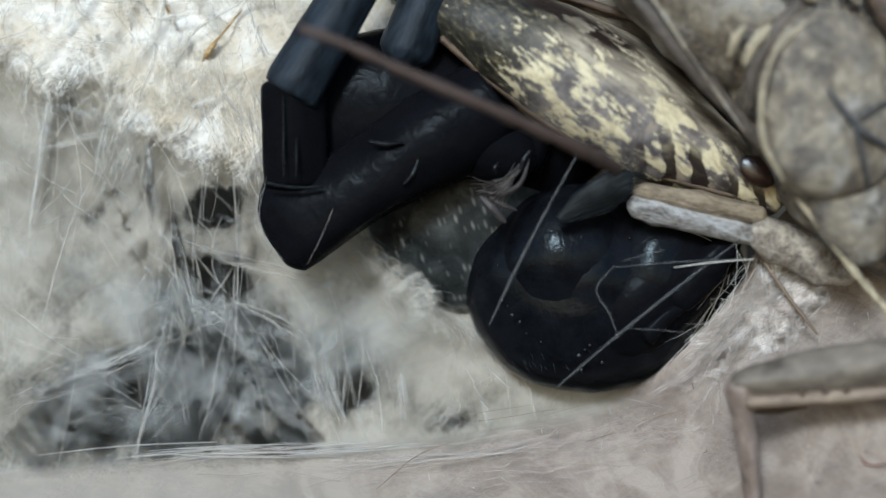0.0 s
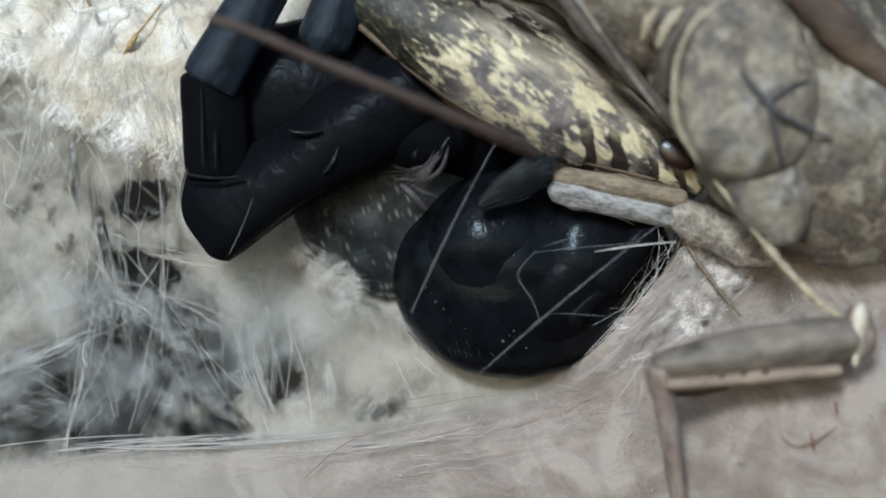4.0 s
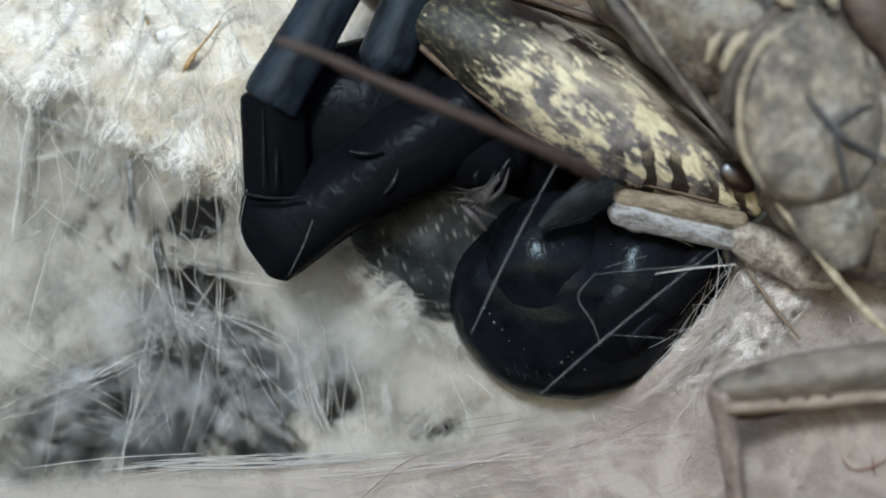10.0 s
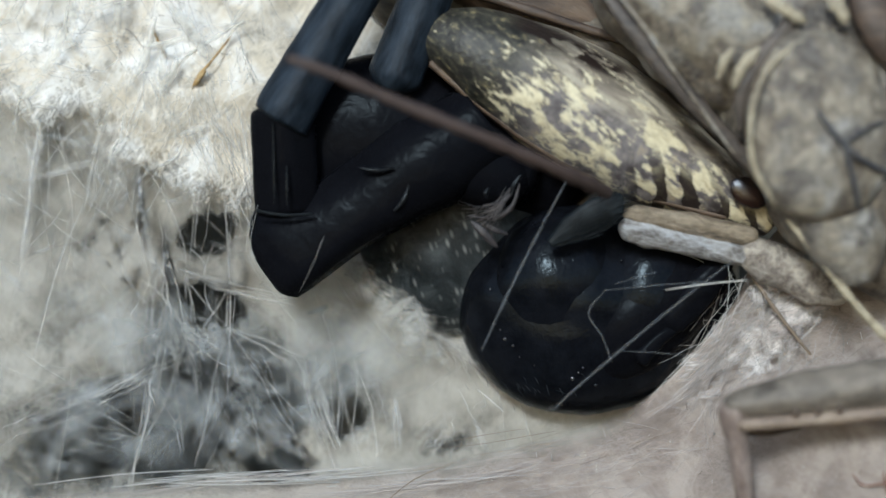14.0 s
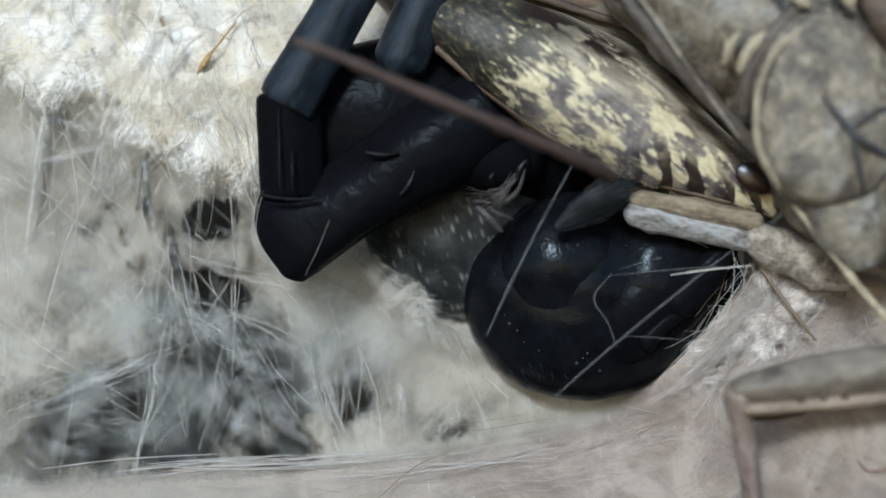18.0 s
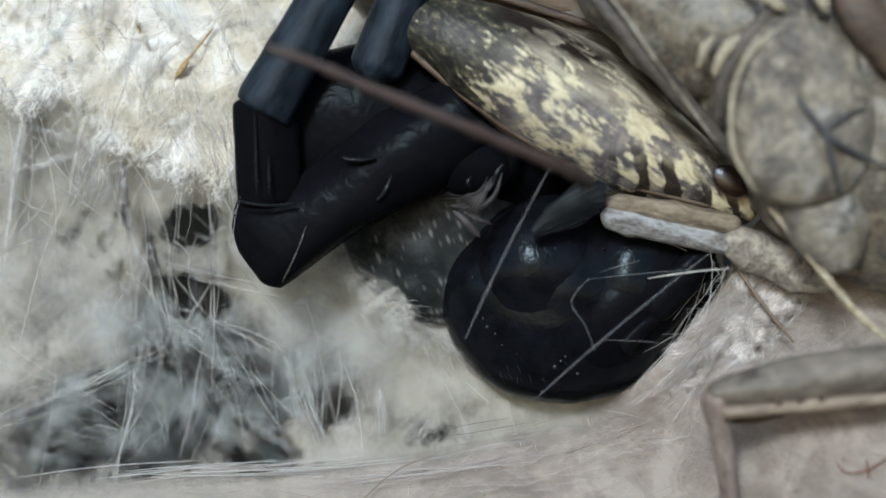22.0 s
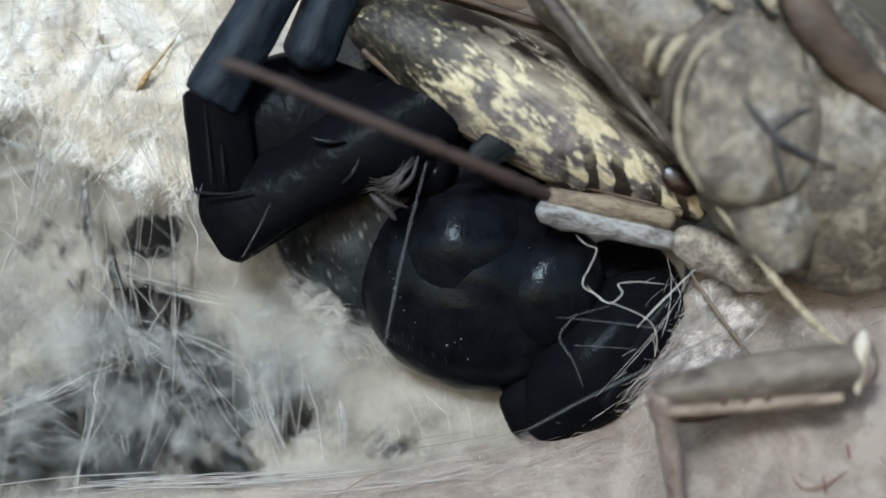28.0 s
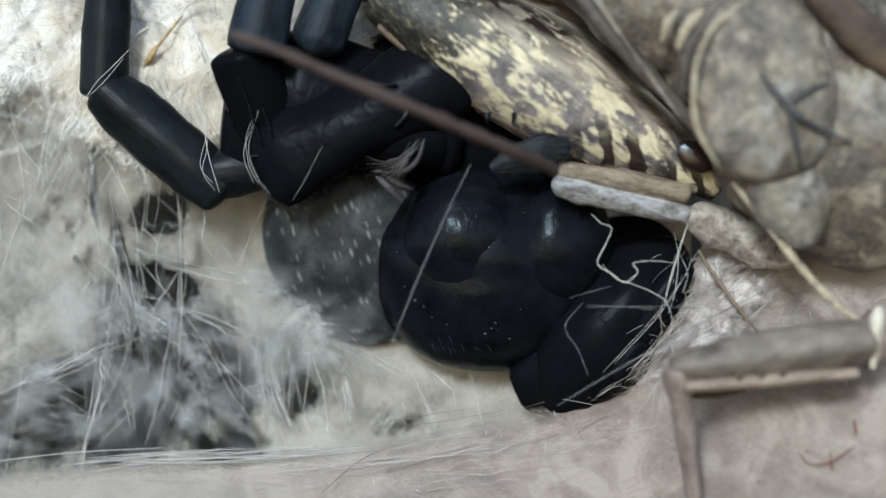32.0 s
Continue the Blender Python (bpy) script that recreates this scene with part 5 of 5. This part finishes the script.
leg_second = part("leg_tibia", mesh_of("leg_tibia", *bar(330, limb(47, 43), -1.0, 28, 40, 4, 0.055, 0.03), BLUEBLACK), spider, along(680, 172, 788, -100, -1.1), "blue-black second leg tibia")
leg_mass = part("leg_femur", mesh_of("leg_femur", *bar(440, [(0, 60, 50, 130), (0.12, 128, 62, 160), (0.3, 150, 72, 130), (0.6, 130, 75, 90), (1, 90, 60, 80)], -0.2, 28, 36, 0, 0, 0.03, cap=0.3), BLACK), spider, along(522, 232, 950, 290, 0.1), "black second leg femur")
leg_coxa = part("leg_coxa", mesh_of("leg_coxa", *lump(110, 60, 74, -0.6, 0.06, 60, 9.0), BLACK), spider, spot(830, 300, -0.4, 24), "black leg joint")
# short glossy strips added where glints sit on the leg
for u0, v0, u1, v1, dd in ((628, 305, 690, 306, -1.75), (690, 382, 716, 335, -1.65), (915, 318, 898, 358, -1.7), (858, 340, 855, 362, -1.7)):
    part("leg_glint", mesh_of("leg_glint", *bar(math.hypot(u1 - u0, v1 - v0), [(0, 3, 4), (0.5, 6, 6), (1, 2, 3)], -1.7, 10, 12, bend=-5), GLOSS), leg_front["femur"], along(u0, v0, u1, v1, dd), "thin glossy strip added for a glint on the leg")
# long thin strips added as highlight lines down the patella
for u0, v0, u1, v1 in ((478, 372, 476, 225), (500, 372, 500, 300)):
    part("leg_highlight", mesh_of("leg_highlight", *bar(math.hypot(u1 - u0, v1 - v0), [(0, 1, 2), (0.5, 2.5, 3), (1, 1, 2)], -1.9, 10, 30, bump=0.4), GLOSS), leg_front["patella"], along(u0, v0, u1, v1, -1.93), "thin glossy strip added for a highlight line")
part("leg_ring", mesh_of("leg_ring", *bar(104, [(0, 2, 4), (0.5, 3, 6), (1, 2, 4)], -1.9, 10, 20, bend=-6), HINDBLACK), leg_front["patella"], along(443, 380, 547, 386, -1.75), "glossy joint ring")
leg_left = {}
leg_left["upper"] = part("leg_metatarsus", mesh_of("leg_metatarsus", *bar(290, [(0, 40, 36), (0.3, 42, 34), (0.8, 36, 30), (1, 26, 24)], 0.2, 24, 34, 4, 0.05, 0.05, cap=0.35), HINDBLACK), spider, along(600, 330, 640, 40, 0.5), "black hind leg metatarsus")
leg_left["lower"] = part("leg_tibia", mesh_of("leg_tibia", *bar(300, [(0, 40, 36), (0.25, 54, 42), (0.75, 52, 42), (1, 40, 34)], 0.3, 24, 34, 4, 0.05, 0.05, cap=0.35), HINDBLACK), spider, along(600, 330, 700, 420, 0.6), "black hind leg tibia")

leg_left["joint"] = part("leg_patella", mesh_of("leg_patella", *bar(150, [(0, 42, 36), (0.4, 44, 36), (1, 34, 30)], 0.3, 20, 24, 6, 0.03, 0.03), HINDBLACK), spider, along(700, 330, 840, 320, 0.7), "black hind leg patella")

# silk that clings to the legs
def clinging(parent, there, lines, label):
    """Loose silk stuck to a limb; there is the limb's pose when the lines lie as given."""
    verts, faces = [], []
    base = P(*lines[0][0][0])
    for pts, r in lines:
        thread_mesh(verts, faces, [P(*q) - base for q in spline(pts, 20)], r * U, 4)
    ob = new("clinging_silk", mesh_of("clinging_silk", verts, faces, THREADFINE))
    ob.parent = parent
    ob.matrix_basis = there.inverted() @ Matrix.Translation(base)
    return tagged(ob, label)


clinging(leg_left["lower"], along(254, 196, 450, 365, -0.1), ((((312, 132, -0.70), (280, 165, -0.76), (250, 195, -0.70), (222, 238, -0.66)), 0.9), (((300, 150, -0.70), (262, 195, -0.76), (240, 215, -0.70)), 0.7),
         (((436, 190, -0.70), (440, 250, -0.76), (450, 320, -0.80), (470, 388, -0.76)), 0.85), (((440, 200, -0.70), (448, 300, -0.80), (440, 350, -0.80), (462, 385, -0.76)), 0.75), (((446, 290, -0.76), (436, 340, -0.80), (458, 372, -0.76)), 0.65)), "white silk clinging to the hind leg")
clinging(leg_front["femur"], along(481, 521, 850, 236, -0.7), ((((442, 380, -1.3), (430, 420, -1.2), (440, 470, -1.3), (462, 505, -1.4)), 0.5), (((448, 372, -1.4), (436, 440, -1.3), (456, 490, -1.5), (480, 518, -1.6)), 0.45),
         (((440, 395, -1.2), (428, 450, -1.1), (450, 500, -1.2)), 0.45)), "fine silk clinging to the front leg's knee")
clinging(leg_front["femur"], along(481, 521, 850, 236, -0.7), ((((522, 525, -1.5), (545, 478, -1.72), (566, 425, -1.8)), 0.3),), "fine silk line along the femur")

# silk lines over the head
def taut(length, r, grey, m, label="silk line stretched over the black head"):
    """A nearly straight silk line along local x."""
    verts, faces = [], []
    pts = [Vector((length * k / 20, 0.02 * length * math.sin(9 * k / 20) * 0.3, 0.012 * length * math.sin(math.pi * k / 20))) * U for k in range(21)]
    thread_mesh(verts, faces, pts, r * U, 6, 0.5)
    ob = new("silk_thread", mesh_of("silk_thread", verts, faces, THREADGREY if grey else THREAD))
    ob.matrix_basis = m
    return tagged(ob, label, "silk thread", "silk lines over the head")


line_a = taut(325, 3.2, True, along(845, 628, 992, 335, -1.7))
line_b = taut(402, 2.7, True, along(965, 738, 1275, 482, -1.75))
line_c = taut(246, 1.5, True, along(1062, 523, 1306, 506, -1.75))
line_d = taut(138, 1.1, False, along(1170, 522, 1306, 506, -1.8))
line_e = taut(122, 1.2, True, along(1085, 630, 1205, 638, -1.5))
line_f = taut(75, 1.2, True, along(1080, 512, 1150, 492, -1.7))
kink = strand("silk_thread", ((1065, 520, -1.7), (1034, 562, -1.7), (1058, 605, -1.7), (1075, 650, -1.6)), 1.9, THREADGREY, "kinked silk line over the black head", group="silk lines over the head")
curl = strand("silk_thread", ((1130, 425, -1.65), (1148, 442, -1.75), (1166, 450, -1.75), (1156, 478, -1.75), (1141, 512, -1.8), (1165, 530, -1.8), (1190, 546, -1.8), (1212, 528, -1.8), (1205, 512, -1.8), (1240, 508, -1.7), (1285, 512, -1.4)), 0.85, THREAD, "crumpled white silk line below the prey's leg", n=60, group="silk lines over the head")
curl_b = strand("silk_thread", ((1150, 515, -1.75), (1175, 540, -1.8), (1200, 548, -1.8), (1235, 562, -1.75), (1262, 580, -1.6), (1272, 610, -1.4), (1268, 640, -1.2)), 0.7, THREAD, "crumpled white silk line below the prey's leg", n=50, group="silk lines over the head")
for pts, r in ((((1170, 690, -1.3), (1245, 608, -1.4), (1296, 532, -1.4), (1306, 500, -1.3)), 0.8), (((1150, 705, -1.2), (1236, 612, -1.4), (1288, 545, -1.4)), 0.7), (((1275, 455, -1.3), (1283, 500, -1.3), (1278, 560, -1.4), (1266, 600, -1.3)), 0.9), (((1283, 490, -1.3), (1300, 530, -1.4), (1290, 565, -1.3)), 0.8)):
    strand("silk_thread", pts, 0.45 * r, THREAD, "white silk line at the edge of the web's mouth", group="silk lines over the head")


# ---- what moves ----
def shift(rows, base):
    """Rows of time, places across and down in plan units and, where given, back in millimetres."""
    return [(t, Matrix.Translation((a * U, sum(back) / 1000, -b * U)) @ base) for t, a, b, *back in rows]


def inside(parent, rows):
    back = parent.matrix_basis.inverted()
    return [(t, back @ m) for t, m in rows]


def motions():
    base = prey.matrix_basis.copy()
    local_tibia = tibia.matrix_basis.copy()
    rows = ((0, 0, 0), (25.5, 0, 0), (26, 2, -2), (26.5, -42, -18), (27.5, -24, -24), (28.5, -12, -28), (29, -9, -27), (29.5, -17, -35), (30, -16, -28), (30.5, -5, -26), (31, 0, -19), (31.5, -4, -28), (32, -3, -26))
    walk(prey, shift(rows, base))
    walk(tibia, shift(((0, 0, 0), (25.5, 0, 0), (26, -11, -2), (26.5, -50, -9), (28.5, -21, -8), (29.5, -28, -8), (30, -42, -12), (30.5, -28, -11), (31, -22, -10), (32, -24, -12)), local_tibia))
    walk(head, inside(spider, [(t, spot(u, v, 0.9, a)) for t, u, v, a in (
        (0, 987, 594, 0), (13, 987, 594, 0), (25.5, 985, 590, 1), (26, 960, 561, 9), (26.2, 904, 538, 13), (26.5, 859, 516, 21), (27.5, 880, 525, 17), (28.5, 902, 540, 17), (29.3, 895, 535, 19),
        (29.6, 876, 530, 16), (30, 866, 546, 15), (30.6, 898, 542, 17), (31, 916, 544, 14), (31.5, 916, 550, 4), (32, 920, 556, -5))]))
    walk(jaw, inside(spider, [(t, spot(u, v, 0.35, a)) for t, u, v, a in (
        (0, 1128, 556, -41), (25.5, 1128, 556, -41), (26, 1126, 582, -42), (26.2, 1158, 632, -47), (26.5, 1122, 655, -40), (27.5, 1138, 640, -46), (28.5, 1162, 624, -50), (29.3, 1163, 612, -48), (29.6, 1134, 672, -40), (30, 1142, 724, -28),
        (30.3, 1138, 712, -30), (30.6, 1105, 622, -45), (31, 1092, 628, -48), (31.5, 1130, 622, -50), (32, 1162, 620, -50))]))
    walk(lip, inside(spider, [(t, spot(u, v, 0.5, a)) for t, u, v, a in (
        (0, 1060, 620, -14), (25.5, 1060, 620, -14), (26, 1060, 630, -14), (26.2, 1122, 688, -14), (26.5, 1085, 725, -14), (28.5, 1128, 690, -14), (29, 1128, 686, -14), (29.3, 1125, 680, -12), (29.6, 1092, 745, -4), (30, 1066, 766, 2), (30.3, 1064, 760, 2),
        (30.6, 1098, 712, -8), (31, 1082, 700, -14), (32, 1128, 690, -14))]))
    walk(carapace, inside(spider, [(t, spot(u, v, 1.7, -20)) for t, u, v in (
        (0, 800, 410), (25.5, 800, 410), (26, 775, 395), (26.5, 745, 385), (28.5, 752, 392), (29.3, 785, 390), (29.6, 770, 410), (30, 695, 460), (30.6, 712, 468), (31, 728, 468), (32, 720, 462))]))
    walk(palp, inside(spider, [(t, along(a, b, c, e, -1.6)) for t, a, b, c, e in (
        (0, 965, 440, 1095, 352), (25.5, 965, 440, 1095, 352), (26, 937, 385, 1052, 355), (26.2, 932, 343, 1012, 323), (26.5, 900, 330, 980, 250), (28.5, 922, 305, 997, 250), (29.3, 936, 366, 1056, 326),
        (29.6, 904, 319, 1004, 289), (30, 884, 318, 1004, 288), (30.6, 884, 254, 974, 209), (31, 888, 267, 983, 217), (31.5, 920, 310, 1015, 265), (32, 950, 345, 1050, 305))]))
    walk(fringe, shift(((0, 0, 0), (25.5, 0, 0), (26, -25, -10), (26.5, -50, -20), (28.5, -45, -15), (29.3, -20, -15), (29.6, -35, 5), (30, -110, 50), (30.6, -92, 55), (31, -80, 52), (32, -95, 52)), fringe.matrix_basis.copy()))
    walk(felt_edge, shift(((0, 0, 0), (25.5, 0, 0), (26, -25, -10), (26.5, -50, -20), (28.5, -45, -15), (29.3, -20, -15), (29.6, -35, 5), (30, -110, 50), (30.6, -92, 55), (31, -80, 52), (32, -95, 52)), felt_edge.matrix_basis.copy()))
    walk(fan, shift(((0, 0, 0), (25.5, 0, 0), (26, -25, -15), (26.5, -90, -60), (28.5, -70, -50), (30, -90, -60), (31, -80, -50), (32, -75, -40)), fan.matrix_basis.copy()))
    # front leg: knee and upper joint move, the rest follows
    track = ((0, 0, 0, 0, 0), (25.5, 0, 0, 0, 0), (26, 3, -25, -6, -20), (26.2, 15, -40, -43, -7), (26.5, -19, -86, -37, -49), (27.5, -5, -74, -26, -44), (28.5, 5, -63, -16, -40), (29, -10, -56, -24, -40), (29.3, 24, -81, -29, -41),
             (29.6, -3, -86, -53, -71), (30, -63, -90, -48, -102), (30.6, -28, -64, -28, -66), (31, -6, -56, 8, -8), (31.4, 50, -100, -6, -40), (32, 78, -125, -10, -30))
    rows_f, rows_p, rows_t = [], [], []
    for t, ka, kb, ca, cb in track:
        late = max(0.0, min(1.0, (t - 30.6) / 1.0))
        rows_f.append((t, along(481 + ka, 521 + kb, 850 + 0.3 * ka, 236 + 0.35 * kb, -0.7)))
        rows_p.append((t, along(492 + ca + 20 * late, 192 + cb - 34 * late, 508 + ka + 20 * late, 525 + kb + 10 * late, -1.3, -0.8 + 1.0 * late)))
        rows_t.append((t, along(482 + ca + 58 * late, 226 + cb - 50 * late, 672 + ca - 70 * late, -96 + cb, -1.6)))
    walk(leg_front["femur"], inside(spider, rows_f))
    walk(leg_front["patella"], inside(spider, rows_p))
    walk(leg_front["tibia"], inside(spider, rows_t))
    second = ((0, 0, 0), (25.5, 0, 0), (26, -10, -12), (26.5, -70, -55), (28.5, -45, -42), (29.6, -55, -60), (30, -62, -66), (31, -45, -40), (32, -46, -26))
    walk(leg_second, shift(second, leg_second.matrix_basis.copy()))
    walk(leg_mass, shift([(t, a, 0.2 * b) for t, a, b in second], leg_mass.matrix_basis.copy()))
    walk(leg_coxa, shift(second, leg_coxa.matrix_basis.copy()))
    # hind leg reaching out on the far side of the front leg
    joints = ((0, 640, 150, 600, 330, 840, 300), (28.5, 600, 40, 560, 320, 780, 320), (28.9, 520, 20, 500, 300, 700, 330), (29.05, 470, 40, 470, 290, 660, 340), (29.3, 300, 66, 398, 262, 560, 345),
              (29.6, 410, 49, 404, 230, 560, 340), (29.8, 299, 20, 340, 225, 480, 375), (30, 285, -60, 276, 215, 420, 365), (30.6, 279, -40, 266, 222, 408, 366), (31, 290, -40, 280, 220, 415, 364), (32, 274, -40, 262, 206, 450, 365))
    def far(t):
        return float(np.interp(t, (0, 28.5, 29.2), (2.6, 2.2, -0.1)))

    walk(leg_left["upper"], inside(spider, [(t, along(c + 0.07 * (c - a), e + 0.07 * (e - b), a, b, far(t))) for t, a, b, c, e, f, h in joints]))
    walk(leg_left["lower"], inside(spider, [(t, along(c - 8, e - 10, f, h, far(t))) for t, a, b, c, e, f, h in joints]))

    walk(leg_left["joint"], inside(spider, [(t, along(f - 12, h - 5, f + 130, h - 30, far(t))) for t, a, b, c, e, f, h in joints]))
    # silk lines follow the head
    walk(line_a, [(t, along(a, b, c, e, -1.7)) for t, a, b, c, e in ((0, 845, 628, 992, 335), (25.5, 845, 628, 992, 335), (26.2, 787, 628, 872, 320), (26.5, 770, 640, 835, 300), (28.5, 782, 612, 867, 312), (29.3, 801, 608, 926, 326),
                  (30, 774, 643, 854, 303), (31, 758, 620, 863, 277), (32, 780, 648, 930, 305))])
    walk(line_b, [(t, along(a, b, c, e, -1.75)) for t, a, b, c, e in ((0, 965, 738, 1275, 482), (25.5, 965, 738, 1275, 482), (26.2, 1090, 745, 1285, 530), (26.5, 985, 776, 1270, 555), (28.5, 1052, 772, 1320, 640), (30, 1180, 800, 1330, 640), (32, 1070, 765, 1330, 620))])
    walk(line_c, [(t, along(a, b, c, e, -1.75)) for t, a, b, c, e in ((0, 1062, 523, 1306, 506), (25.5, 1062, 523, 1306, 506), (26.2, 1085, 585, 1290, 540), (28.5, 1078, 562, 1240, 590), (30, 1090, 640, 1280, 660), (31, 1120, 580, 1280, 560), (32, 1120, 590, 1280, 593))])
    walk(line_d, [(t, along(a, b, c, e, -1.8)) for t, a, b, c, e in ((0, 1170, 522, 1306, 506), (25.5, 1170, 522, 1306, 506), (26.2, 1220, 585, 1300, 515), (28.5, 1225, 580, 1300, 505), (30, 1235, 560, 1300, 490), (32, 1260, 580, 1290, 480))])
    walk(line_e, shift(((0, 0, 0), (25.5, 0, 0), (26.5, 10, -30), (30, 30, 10), (32, 35, -42)), line_e.matrix_basis.copy()))
    walk(line_f, shift(((0, 0, 0), (25.5, 0, 0), (26.5, 20, 40), (32, 10, 60)), line_f.matrix_basis.copy()))
    walk(kink, shift(((0, 0, 0), (25.5, 0, 0), (26.2, 50, 30), (28.5, 50, 40), (30, 70, 80), (31, 50, 60), (32, 48, 60)), kink.matrix_basis.copy()))
    for ob in (curl, curl_b):
        walk(ob, shift(((0, 10, -86, 1.0), (25.5, 10, -86, 1.0), (26, 5, -60, 0.6), (26.4, 0, -20, 0.2), (28.5, -15, -5, 0), (30, 10, -10, 0), (32, 0, 0, 0)), ob.matrix_basis.copy()))


motions()
